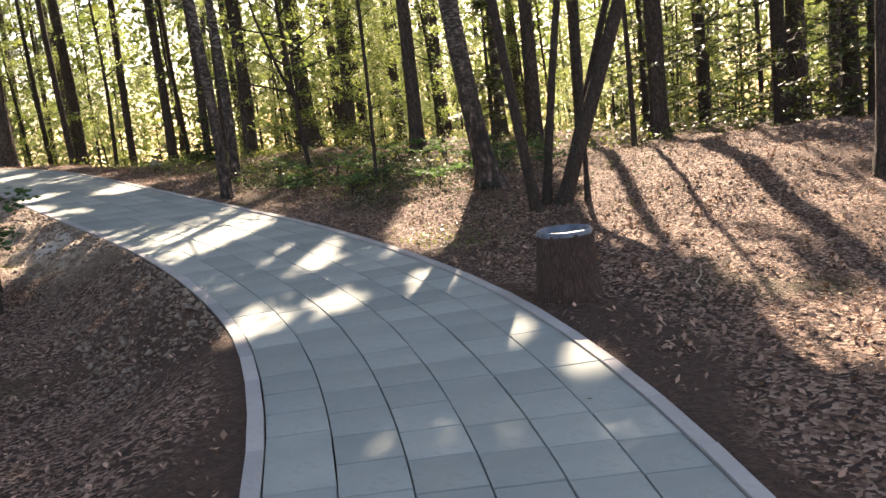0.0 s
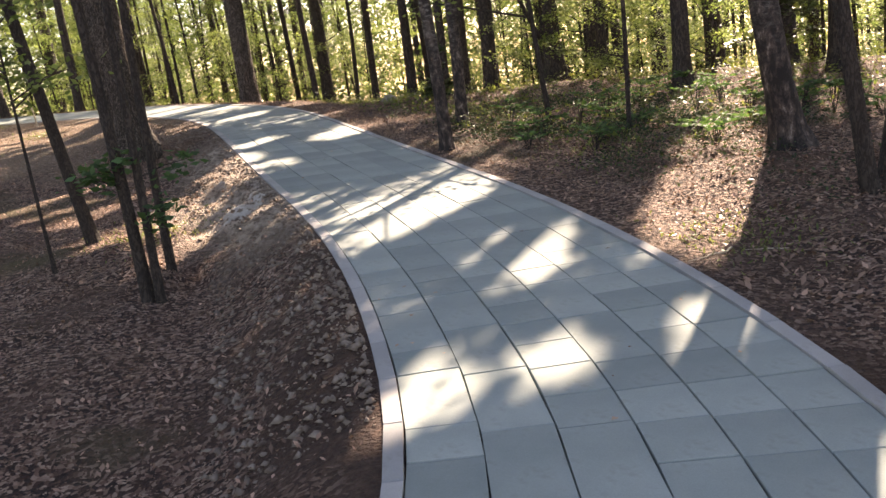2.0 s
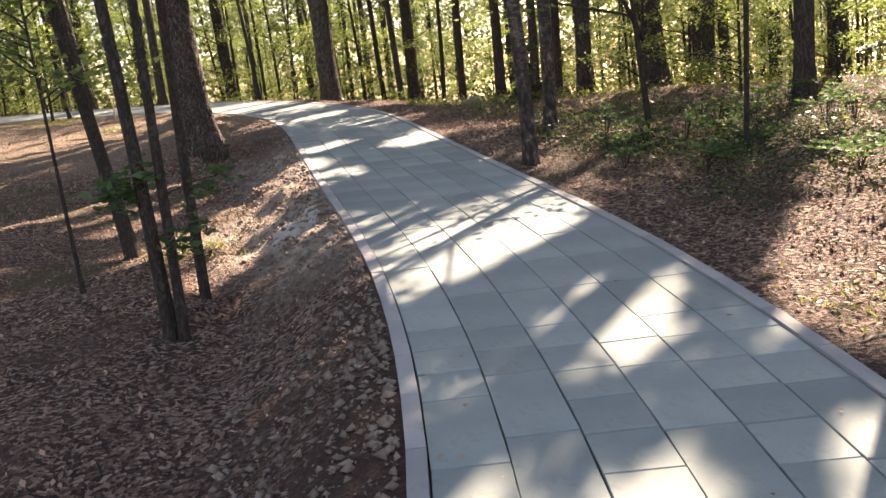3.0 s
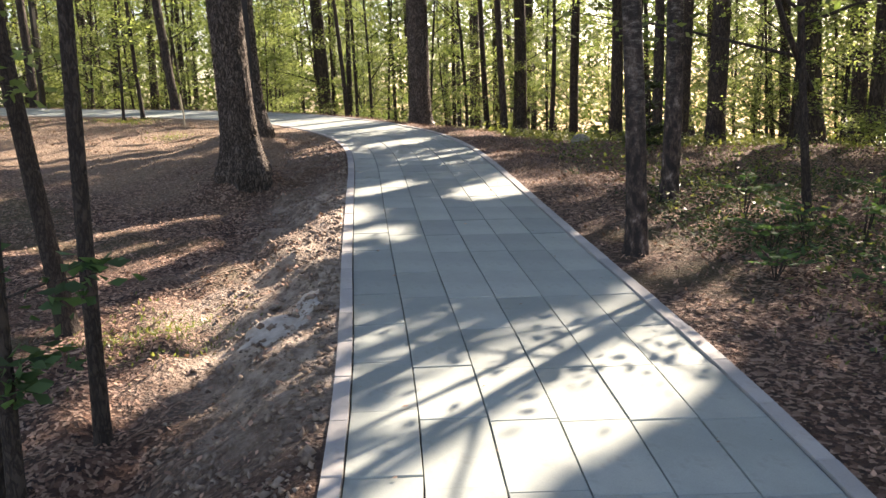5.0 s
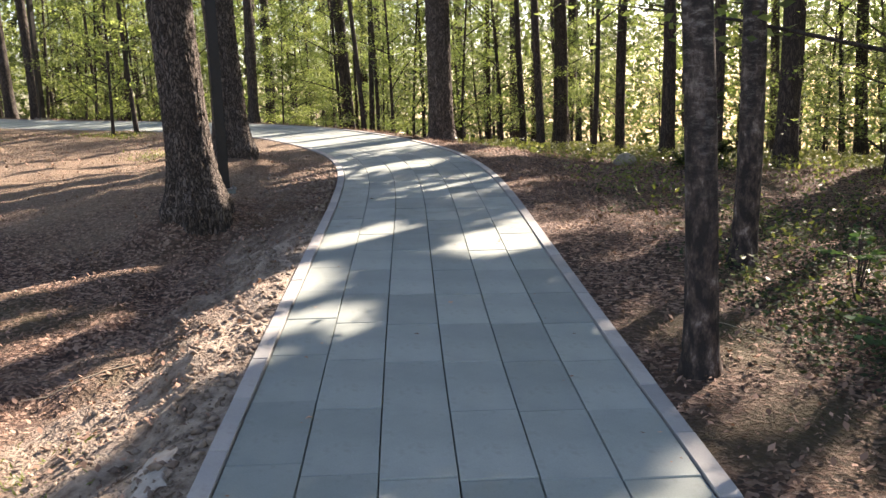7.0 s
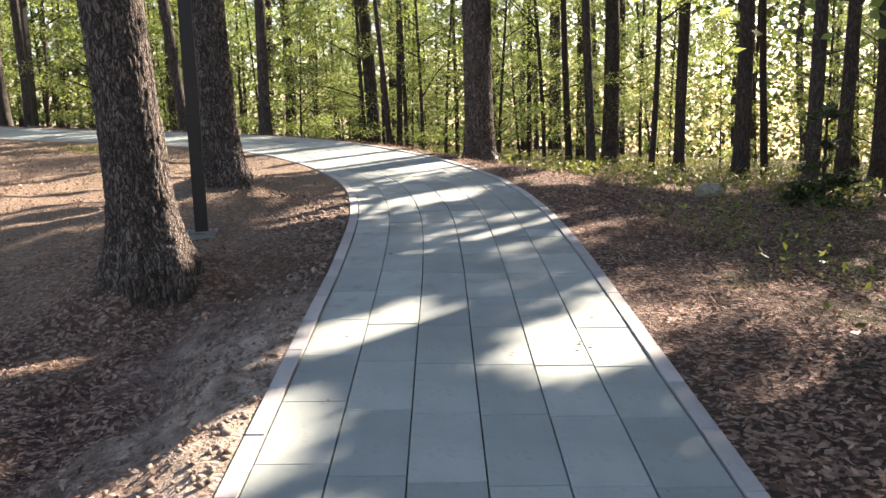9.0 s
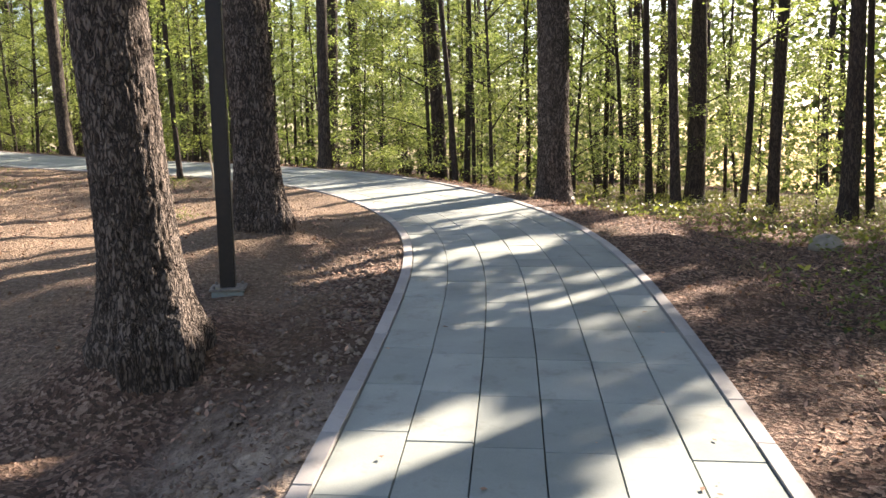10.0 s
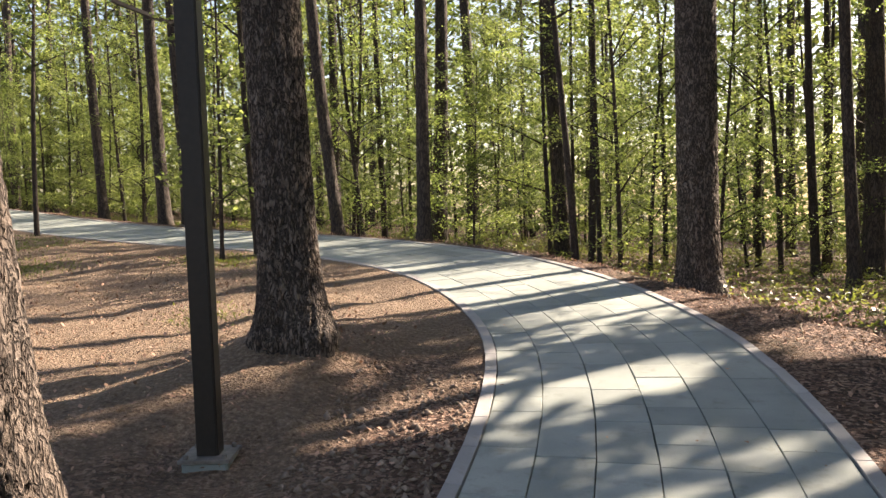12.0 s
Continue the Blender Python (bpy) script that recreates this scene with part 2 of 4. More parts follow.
def height(x, y):
    x, y = np.atleast_1d(np.asarray(x, float)), np.atleast_1d(np.asarray(y, float))
    d, side = path_gap(x, y)
    edge = d - 1.0
    away = step01(edge, 0.15, 1.6)
    left = step01(-side, -0.5, 0.5)
    off = -0.34 * left * step01(edge, 0.0, 1.0) * step01(y, 2.5, 6.0) * (1 - step01(y, 14.5, 17.5)) * (1 - 0.5 * step01(edge, 2.0, 6.0))
    fall = 0.5 * x + 0.87 * y - 18.5
    off = off - away * 0.11 * np.where(fall > 0, fall, 0) * step01(fall, 0, 4) * (1 - left * step01(y, 15, 20) * step01(8 - edge, 0, 4))
    off = off + (1 - left) * away * (hump(x, y, 7.0, 7.4, 3.0, 3.0, 0.13) + hump(x, y, 11.5, 5.0, 3.8, 3.8, 0.58) + hump(x, y, 6.1, 6.3, 1.3, 1.1, -0.12) + hump(x, y, 6.2, 18.0, 2.0, 3.0, -0.15))
    off = off + left * away * (hump(x, y, 0.7, 19.1, 0.8, 0.8, 0.28) + hump(x, y, 0.95, 16.0, 0.6, 0.6, 0.27) + hump(x, y, 0.92, 17.45, 0.5, 0.5, -0.12))
    rim = 0.05 * left * step01(y, 8, 10) * (1 - step01(y, 16, 18)) * step01(edge, 0.05, 0.3) * (1 - step01(edge, 1.2, 2.2)) * (np.sin(5.3 * y + 3.1 * x) * np.sin(7.9 * x - 2.2 * y + 1) + 0.5 * np.sin(12.1 * y - 5 * x) * np.sin(10.3 * x + 4 * y))
    bumps = 0.045 * np.sin(1.7 * x + 0.6 * y) * np.sin(1.3 * y - 0.4 * x + 1) + 0.018 * np.sin(4.1 * x + 2.2 * y + 2) * np.sin(3.7 * y - 1.9 * x) + 0.013 * np.sin(9.3 * x - 4 * y) * np.sin(8.1 * y + 5 * x)
    off = off + rim + bumps * step01(edge, 0.1, 0.8)
    sunk = -0.12 + 0.119 * step01(edge, -0.17, -0.07)
    return slope(x, y) + off + sunk * (1 - step01(edge, 0.22, 1.5))


def ground_at(x, y):
    return float(height(x, y)[0])


# ---- building helpers ----
def mesh_from(name, verts, faces, mats, smooth=False, index=None):
    me = bpy.data.meshes.new(name)
    me.from_pydata(verts, [], faces)
    for m in mats:
        me.materials.append(m)
    if smooth:
        me.polygons.foreach_set("use_smooth", [True] * len(me.polygons))
    if index is not None:
        me.polygons.foreach_set("material_index", index)
    me.update()
    return me


def part(name, me, parent, label=""):
    ob = new(name, me)
    ob.parent = parent
    if label:
        tagged(ob, label)
    return ob


def tube(path, radii, sides=8, twist=None, cap=True):
    """Verts and faces of a tapered tube along a list of points; twist(k, a) scales the radius."""
    path = [Vector(p) for p in path]
    verts, faces = [], []
    for k, p in enumerate(path):
        d = (path[min(k + 1, len(path) - 1)] - path[max(k - 1, 0)]).normalized()
        u = d.cross(Vector((0.31, 0.95, 0.05))).normalized()
        w = d.cross(u)
        for i in range(sides):
            a = 2 * math.pi * i / sides
            r = radii[k] * (twist(k, a) if twist else 1.0)
            verts.append(tuple(p + u * (r * math.cos(a)) + w * (r * math.sin(a))))
    for k in range(len(path) - 1):
        for i in range(sides):
            j = (i + 1) % sides
            faces.append((k * sides + i, k * sides + j, (k + 1) * sides + j, (k + 1) * sides + i))
    if cap:
        faces.append(tuple(range(sides))[::-1])
        faces.append(tuple(range((len(path) - 1) * sides, len(path) * sides)))
    return verts, faces


def join(a, b):
    n = len(a[0])
    return a[0] + b[0], a[1] + [tuple(i + n for i in f) for f in b[1]]


def leaf_cards(centres, sizes, rng, flat=0.5, ratio=0.55):
    """Folded rhombic leaves, one island each."""
    n = len(centres)
    d = rng.normal(size=(n, 3))
    d[:, 2] *= flat
    d /= np.linalg.norm(d, axis=1)[:, None]
    e = np.cross(d, np.c_[rng.normal(size=(n, 2)) * (1 - flat) * 1.5, np.ones(n)])
    e /= np.linalg.norm(e, axis=1)[:, None] + 1e-9
    nrm = np.cross(d, e)
    s = np.asarray(sizes)[:, None]
    c = np.asarray(centres)
    v = np.stack([c - d * s * 0.5, c + e * s * ratio * 0.5 + nrm * s * 0.08, c + d * s * 0.5, c - e * s * ratio * 0.5 + nrm * s * 0.08], 1).reshape(-1, 3)
    f = np.arange(n * 4).reshape(n, 4)
    return v, f


def array_mesh(name, v, f, mats):
    me = bpy.data.meshes.new(name)
    k = f.shape[1]
    me.vertices.add(len(v))
    me.vertices.foreach_set("co", np.asarray(v, np.float32).ravel())
    me.loops.add(f.size)
    me.loops.foreach_set("vertex_index", f.astype(np.int32).ravel())
    me.polygons.add(len(f))
    me.polygons.foreach_set("loop_start", np.arange(0, f.size, k, dtype=np.int32))
    me.polygons.foreach_set("loop_total", np.full(len(f), k, np.int32))
    for m in mats:
        me.materials.append(m)
    me.update(calc_edges=True)
    me.validate()
    return me


# ---- ground ----
def axis(lo, hi, step, reach):
    core = np.arange(lo, hi + 1e-6, step)
    grow = step * 1.22 ** np.arange(1, 45)
    tail = np.cumsum(grow)
    tail = tail[tail < reach]
    return np.r_[lo - tail[::-1], core, hi + tail]


gx, gy = axis(-9, 13, 0.09, 900), axis(-4, 31, 0.10, 900)
GX, GY = np.meshgrid(gx, gy)
GZ = height(GX.ravel(), GY.ravel())
nx, ny = len(gx), len(gy)
ii = (np.arange(ny - 1)[:, None] * nx + np.arange(nx - 1)[None, :]).ravel()
gme = array_mesh("ground", np.c_[GX.ravel(), GY.ravel(), GZ], np.c_[ii, ii + 1, ii + 1 + nx, ii + nx], [GROUND])
gme.polygons.foreach_set("use_smooth", [True] * len(gme.polygons))
gd, gs = path_gap(GX.ravel(), GY.ravel())
wav = 0.3 * np.sin(GX.ravel() * 1.9 + GY.ravel() * 1.3) + 0.2 * np.sin(GX.ravel() * 4.7 - GY.ravel() * 3.9)
for key, values in (("needles", (gs < 0) * step01(GY.ravel() + 2 * wav, 14.5, 18.0) * (1 - step01(GX.ravel() + wav, 1.2, 2.4)) * 0.85 * (GX.ravel() > -40)), ("backfill", (1 - step01((gd - 1 + wav) * np.where((gs < 0) & (GY.ravel() > 8.5) & (GY.ravel() < 16), 0.55, 1.0), 0.15, 0.75)) * np.where(gs > 0, (1 - 0.8 * step01(GY.ravel(), 3.5, 5.5)), 1 - 0.5 * step01(GY.ravel(), 15, 17))), ("sandy", (gs < 0) * step01(GY.ravel(), 8.2, 9.6) * (1 - step01(GY.ravel(), 14.6, 16.0)))):
    gme.attributes.new(key, "FLOAT", "POINT").data.foreach_set("value", values.astype(np.float32))
ground = tagged(new("ground", gme), "brown forest floor of fallen leaves, pine needles and bare soil", "ground", kind="structure")

# ---- trees ----
rng = np.random.default_rng(5)


def trunk_mesh(r, h, lean=(0, 0), bend=0.1, sides=10, rings=16, flare=0.5, seed=0, rough=0.0):
    rr = random.Random(seed)
    ph, amp = rr.random() * 6, bend
    pts, rad = [], []
    for k in range(rings):
        u = (k / (rings - 1)) ** 1.7
        z = u * h - 0.25
        pts.append((lean[0] * z + amp * math.sin(z * 0.45 + ph) - amp * math.sin(ph), lean[1] * z + amp * 0.6 * math.sin(z * 0.38 + ph * 2) - amp * 0.6 * math.sin(ph * 2), z))
        rad.append(max(r * (1 - 0.72 * u) + r * flare * math.exp(-max(z, 0) / (1.1 * r + 0.02)), 0.006))
    lobes = rr.choice((4, 5, 6))

    def twist(k, a):
        z = max(pts[k][2], 0)
        w = 1 + 0.20 * flare * math.exp(-z / (1.8 * r + 0.05)) * math.sin(lobes * a + ph) + 0.04 * math.sin(2 * a + z + ph)
        if rough:
            p = Vector((math.cos(a) * 25 * r, math.sin(a) * 25 * r, z * 5.5 + ph))
            p.x += 0.7 * noise.noise(Vector((z * 4, math.sin(a) * 2, ph)))
            ridge = abs(noise.noise(p)) + 0.6 * abs(noise.noise(p * 2.1 + Vector((3, 1, 7))))
            w += rough * (min(ridge * 3.6, 1.0) - 0.7) + 0.3 * rough * noise.noise(Vector((p.x * 6, p.y * 6, p.z * 4)))
        return w

    v, f = tube(pts, rad, sides, twist)
    return v, f, pts, rad


# wanted sun patches, cleared of foliage: across and along the sun's bearing on the ground, half width, half length
SUN_PATCHES = [(-2.08, 5.35, 0.29, 0.48), (-1.57, 5.8, 0.22, 0.38), (-0.94, 6.3, 0.18, 0.5), (-1.25, 9.5, 0.42, 2.3), (-2.28, 7.5, 0.33, 0.75), (-3.75, 9.3, 0.58, 1.9),
        (-0.29, 5.05, 0.15, 0.3), (0.14, 4.6, 0.14, 0.4), (0.9, 8.6, 0.5, 2.6), (2.4, 9.5, 0.5, 2.2), (1.5, 6.2, 0.3, 0.8), (1.7, 4.6, 0.5, 0.7), (-5.75, 8.8, 0.5, 0.7), (-6.9, 9.7, 0.62, 1.0), (-7.5, 10.9, 0.5, 0.9), (-8.9, 10.4, 0.55, 1.0), (-6.57, 10.9, 0.28, 0.35),
        (-8.05, 12.5, 0.26, 0.75), (-7.0, 13.2, 0.40, 0.85), (-6.0, 14.6, 0.5, 0.8), (-4.15, 11.8, 0.5, 0.9), (-5.0, 12.9, 0.5, 1.2), (-9.98, 10.6, 0.30, 2.0), (-10.85, 16.0, 0.38, 0.8), (-10.6, 17.9, 0.5, 0.7),
        (-11.05, 14.6, 0.3, 0.6), (-13.9, 16.9, 0.9, 1.8), (-13.6, 13.4, 0.95, 2.4)]


def blocks_patch(p):
    """True for the points that would block the sun from one of the wanted patches."""
    a, e = radians(SUN_AZ), 1 / math.tan(radians(SUN_EL))
    v = math.cos(a) * p[:, 0] - math.sin(a) * p[:, 1]
    u = (math.sin(a) * p[:, 0] + math.cos(a) * p[:, 1] - e * (p[:, 2] + 0.0565 * v)) / (1 - 0.038 * e)
    out, ragged = np.zeros(len(p), bool), 1 + 0.32 * np.sin(11 * v + 3 * u) * np.sin(6 * u - 4 * v) + 0.2 * np.sin(19 * v - 7 * u)
    for gv, gu, rv, ru in SUN_PATCHES:
        out |= ((v - gv) / (rv + 0.04)) ** 2 + ((u - gu) / (ru + 0.06)) ** 2 < ragged
    return out


def pine(x, y, r, h=20.0, lean=(0.0, 0.0), label="", near=False, seed=0, crown_from=0.5, needles=1700, bend=0.08, bark=PINE_BARK, spread=1.0, tuft=(0.18, 0.36)):
    rr = random.Random(seed)
    g = np.random.default_rng(seed)
    tree = new("pine_tree")
    tree.location = (x, y, ground_at(x, y))
    v, f, pts, rad = trunk_mesh(r, h, lean, bend, 150 if near else 14, 400 if near else 18, 0.55 if near else 0.45, seed, 0.13 if near else 0.0)
    part("trunk", mesh_from("trunk", v, f, [bark], True), tree)
    cen, limbs = [], ([], [])
    n = 16
    zs, xs, ys = [p[2] for p in pts], [p[0] for p in pts], [p[1] for p in pts]
    for k in range(n + 5):
        u = crown_from + (1 - crown_from) * (k + rr.random()) / n if k < n else crown_from * (0.35 + 0.6 * rr.random())
        z = min(u, 0.99) * h
        base = Vector((np.interp(z, zs, xs), np.interp(z, zs, ys), z))
        a, reach = rr.random() * 6.28, (1.0 + 2.2 * (1 - u) + rr.random()) * (1.1 if u < 0.9 else 0.6) * spread
        if k >= n:
            tip = base + Vector((math.cos(a), math.sin(a), 0.2)) * 0.8 * rr.random()
            limbs = join(limbs, tube([base, tip], [0.02, 0.006], 4))
            continue
        tip = base + Vector((math.cos(a) * reach, math.sin(a) * reach, 0.5 * rr.random() + 0.25))
        if not blocks_patch(np.array([base.lerp(tip, q) + tree.location for q in (0.3, 0.6, 1.0)])).any():
            limbs = join(limbs, tube([base, (base + tip) / 2 + Vector((0, 0, 0.12)), tip], [0.05, 0.03, 0.01], 5))
        for j in range(5):
            q = base.lerp(tip, 0.35 + 0.65 * rr.random())
            m = needles // (n * 5)
            cen.append(np.array(q)[None] + g.normal(size=(m, 3)) * (0.38, 0.38, 0.2) * (0.7 + 0.5 * rr.random()))
    tagged(part("branchwork", mesh_from("branchwork", *limbs, [DARK_BARK]), tree), kind="stuff")
    cen = np.vstack(cen)
    # needles are left out wherever they would shade a wanted sun patch
    cen = cen[~blocks_patch(cen + np.array(tree.location))]
    lv, lf = leaf_cards(cen, g.uniform(*tuft, len(cen)), g, 1.0, 0.34)
    part("crown", array_mesh("crown", lv, lf, [NEEDLE]), tree)
    return tagged(tree, label or "tall pine with bare lower trunk, its bark coloured darker as if shaded", "tree", "pines")


def leafy(name, h, r, seed, leaves=900, leaf=0.075, bark=DARK_BARK, lean=(0, 0), crown_from=0.15, spread=1.0, leafmat=LEAF, bend=0.15, sides=7, limbs_n=22, rough=0.0, flare=0.35, at=None):
    """A slim broadleaved tree: trunk, branches, crown of single leaves."""
    rr = random.Random(seed)
    g = np.random.default_rng(seed)
    tree = new(name)
    v, f, pts, rad = trunk_mesh(r, h, lean, bend, sides, 110 if rough else 14, flare, seed, rough)
    part("trunk", mesh_from("trunk", v, f, [bark], True), tree)
    zs, xs, ys = [p[2] for p in pts], [p[0] for p in pts], [p[1] for p in pts]
    limbs, cen = ([], []), []
    for k in range(limbs_n):
        u = crown_from + (1 - crown_from) * (k + rr.random() * 0.8) / limbs_n
        z = u * h * 0.97
        base = Vector((np.interp(z, zs, xs), np.interp(z, zs, ys), z))
        a, reach = rr.random() * 6.28, spread * (0.35 + 0.9 * rr.random()) * (1.15 - 0.7 * u)
        tip = base + Vector((math.cos(a) * reach, math.sin(a) * reach, reach * (0.2 + 0.5 * rr.random())))
        limbs = join(limbs, tube([base, base.lerp(tip, 0.5) + Vector((0, 0, 0.05)), tip], [0.3 * r + 0.003, 0.2 * r + 0.002, 0.002], 4))
        for j in range(5):
            q = base.lerp(tip, 0.25 + 0.8 * rr.random())
            m = max(2, leaves // (limbs_n * 5))
            cen.append(np.array(q)[None] + g.normal(size=(m, 3)) * (0.19, 0.19, 0.05) * (0.6 + spread * 0.5))
    tagged(part("branchwork", mesh_from("branchwork", *limbs, [bark]), tree), kind="stuff")
    cen = np.vstack(cen)
    if at:
        cen = cen[~blocks_patch(cen + (at[0], at[1], ground_at(*at)))]
    lv, lf = leaf_cards(cen, g.uniform(0.6, 1.3, len(cen)) * leaf, g, 0.3, 0.6)
    part("crown", array_mesh("crown", lv, lf, [leafmat]), tree)
    return tree


def put(tree, x, y, turn=0.0, scale=1.0):
    tree.matrix_world = pose(x, y, ground_at(x, y), 0, 0, turn) @ Matrix.Scale(scale, 4)
    return tree


BIG = "large pine with deeply furrowed grey-brown bark beside the path"
PINES = [  # x, y, radius, lean x, lean y
    (0.98, 15.95, 0.218, -0.02, -0.085), (0.70, 19.05, 0.215, -0.02, 0.0), (3.66, 23.05, 0.225, 0.0, 0.0),
    (7.11, 30.5, 0.20, 0, 0), (6.14, 27.4, 0.10, 0, 0), (1.35, 30.8, 0.17, -0.01, 0), (-1.42, 31.4, 0.17, 0.01, 0), (-5.7, 23.3, 0.19, -0.03, 0.0),
    (9.59, 18.3, 0.21, 0, 0), (9.67, 13.96, 0.15, 0, 0), (12.68, 17.0, 0.19, 0, 0), (12.2, 13.2, 0.16, 0.02, 0), (12.7, 10.3, 0.17, 0, 0),
    (15.3, 9.0, 0.2, 0, 0), (17.6, 9.5, 0.18, 0.03, 0), (8.5, 4.05, 0.15, 0.02, 0), (9.42, 21.6, 0.19, 0.01, 0), (8.4, 22.1, 0.11, 0, 0),
    (-7.5, 30.3, 0.15, -0.03, 0), (-6.7, 29.9, 0.13, 0, 0), (-10.5, 32.2, 0.13, -0.01, 0), (-2.4, 27.9, 0.12, -0.07, 0), (-0.45, 26.7, 0.11, -0.02, 0),
    # from here mostly pines added for the shade their crowns cast
    (14.5, 23.8, 0.16, 0, 0), (14.4, 28.4, 0.17, 0, 0), (13.6, 31.6, 0.15, 0, 0), (11.1, 25.5, 0.14, 0, 0), (8.6, 25.6, 0.15, 0, 0), (8.4, 29.0, 0.13, 0, 0), (13.0, 15.2, 0.14, 0, 0),
    (10.9, 18.65, 0.13, 0, 0), (12.3, 21.4, 0.15, 0, 0), (13.6, 13.2, 0.13, 0, 0), (12.9, 19.3, 0.12, 0, 0), (9.5, 23.5, 0.12, 0, 0), (15.9, 17.6, 0.14, 0, 0),
]
# sunny-side pines given fuller, lower crowns, out of view, to shade the path: height
SHADE_CROWNS = {8: 14, 9: 13, 10: 15, 11: 13, 16: 14, 17: 13, 23: 15, 24: 15, 25: 15, 26: 14, 27: 14, 29: 14, 30: 14, 31: 15, 32: 13, 33: 15, 34: 13, 35: 16}
# pines after the first three take the bark with shade in its colour
for i, (x, y, r, lx, ly) in enumerate(PINES):
    full = i in SHADE_CROWNS
    pine(x, y, r, SHADE_CROWNS.get(i, 21), (lx, ly), BIG if i < 3 else "", i < 3, 40 + i, 0.42 if full else 0.5, 6400 if full else 900, 0.02 if i < 3 else 0.08, tuft=(0.2, 0.4) if full else (0.18, 0.36), bark=PINE_BARK if i < 3 else SHADE_BARK)
SLIM = [(2.07, 25.9, 0.06), (-2.45, 24.75, 0.05), (-8.4, 27.3, 0.05), (10.9, 9.4, 0.05), (6.35, 10.31, 0.028), (7.4, 27.5, 0.07)]
for i, (x, y, r) in enumerate(SLIM):
    tr = put(leafy("young_tree", 9, r, 400 + i, 2600, 0.065, DARK_BARK, (0.01 * (i % 3 - 1), 0), 0.35, 1.3, at=(x, y)), x, y)
    tagged(tr, "young broadleaved tree with thin dark trunk", "tree", "young trees")
FIXED = [(x, y) for x, y, *_ in PINES] + [(x, y) for x, y, _ in SLIM]

# birches beside the path
birch = put(leafy("birch_tree", 13, 0.074, 3, 1600, 0.08, BIRCH_BARK, (-0.02, 0), 0.42, 1.6, sides=40, rough=0.16, at=(4.53, 11.45)), 4.53, 11.45)
tagged(birch, "slim birch with dark furrowed base beside the path", "tree", "birches")
birch = put(leafy("birch_tree", 13, 0.082, 4, 1600, 0.08, BIRCH_BARK, (0.03, 0), 0.42, 1.6, bend=0.22, sides=40, rough=0.14, at=(5.45, 13.3)), 5.45, 13.3)
tagged(birch, "slim birch with crooked mottled trunk", "tree", "birches")
birch = put(leafy("birch_tree", 13, 0.13, 5, 1600, 0.08, BIRCH_BARK, (-0.09, 0.05), 0.4, 1.6, sides=40, rough=0.14, flare=0.6, at=(6.54, 7.96)), 6.54, 7.96)
tagged(birch, "leaning birch with flared mossy base on the mound", "tree", "birches")

# clump of crooked stems on the mound
for i, (x, y, r, lx, ly, h) in enumerate([(5.95, 6.52, 0.06, -0.06, 0.02, 9), (6.33, 6.50, 0.085, 0.30, -0.20, 9), (6.42, 6.62, 0.045, 0.30, -0.12, 8), (6.25, 6.68, 0.05, 0.20, -0.06, 8), (6.55, 6.35, 0.03, 0.10, -0.02, 6)]):
    tr = put(leafy("willow_stem", h, r, 30 + i, 900, 0.08, DARK_BARK, (lx, ly), 0.33, 1.3, bend=0.14, sides=14, at=(x, y)), x, y)
    tagged(tr, "crooked dark stem of a leaning goat willow clump", "tree", "willow clump")


def spruce(x, y, h, seed):
    rr, g = random.Random(seed), np.random.default_rng(seed)
    tree = new("spruce_tree")
    tree.location = (x, y, ground_at(x, y))
    v, f, pts, rad = trunk_mesh(0.018 * h + 0.01, h, (0, 0), 0.03, 9, 12, 0.3, seed)
    part("trunk", mesh_from("trunk", v, f, [DARK_BARK], True), tree)
    limbs, cen = ([], []), []
    for k in range(int(11 * h)):
        z = h * (0.06 + 0.92 * rr.random() ** 1.15)
        a, reach = rr.random() * 6.28, (0.30 * (h - z) + 0.12) * (0.7 + 0.5 * rr.random())
        base, tip = Vector((0, 0, z)), Vector((math.cos(a) * reach, math.sin(a) * reach, z - 0.22 * reach))
        limbs = join(limbs, tube([base, tip], [0.012, 0.003], 4))
        t = g.random(48) ** 0.7
        cen.append(np.array(base)[None] * (1 - t[:, None]) + np.array(tip)[None] * t[:, None] + g.normal(size=(48, 3)) * (0.07, 0.07, 0.03))
    tagged(part("branchwork", mesh_from("branchwork", *limbs, [DARK_BARK]), tree), kind="stuff")
    cen = np.vstack(cen)
    lv, lf = leaf_cards(cen, g.uniform(0.08, 0.17, len(cen)), g, 0.5, 0.35)
    part("crown", array_mesh("crown", lv, lf, [NEEDLE]), tree)
    FIXED.append((x, y))
    return tagged(tree, "dark green young spruce with drooping boughs", "tree", "spruces")


for i, (x, y, h) in enumerate([(10.9, 13.0, 3.0), (15.6, 11.4, 7.0), (14.4, 12.0, 4.6), (7.2, 19.0, 1.2), (13.4, 8.2, 8.0), (14.6, 7.6, 9.0), (13.2, 6.5, 6.5)]):
    spruce(x, y, h, 800 + i)

fork = put(leafy("forked_sapling", 4.6, 0.045, 333, 1150, 0.095, DARK_BARK, (-0.06, -0.05), 0.3, 2.4, LEAF, 0.1, 12, 14), 6.45, 12.5)
zb = [Vector((-0.02, 0, 1.15)), Vector((-0.35, -0.1, 1.75)), Vector((-0.75, -0.3, 2.6)), Vector((-1.0, -0.5, 3.4))]
part("side_stem", mesh_from("side_stem", *tube(zb, [0.03, 0.026, 0.018, 0.006], 9), [DARK_BARK], True), fork)
tagged(fork, "forked dark-stemmed sapling with sparse pale leaves", "sapling")
FIXED.append((6.45, 12.5))

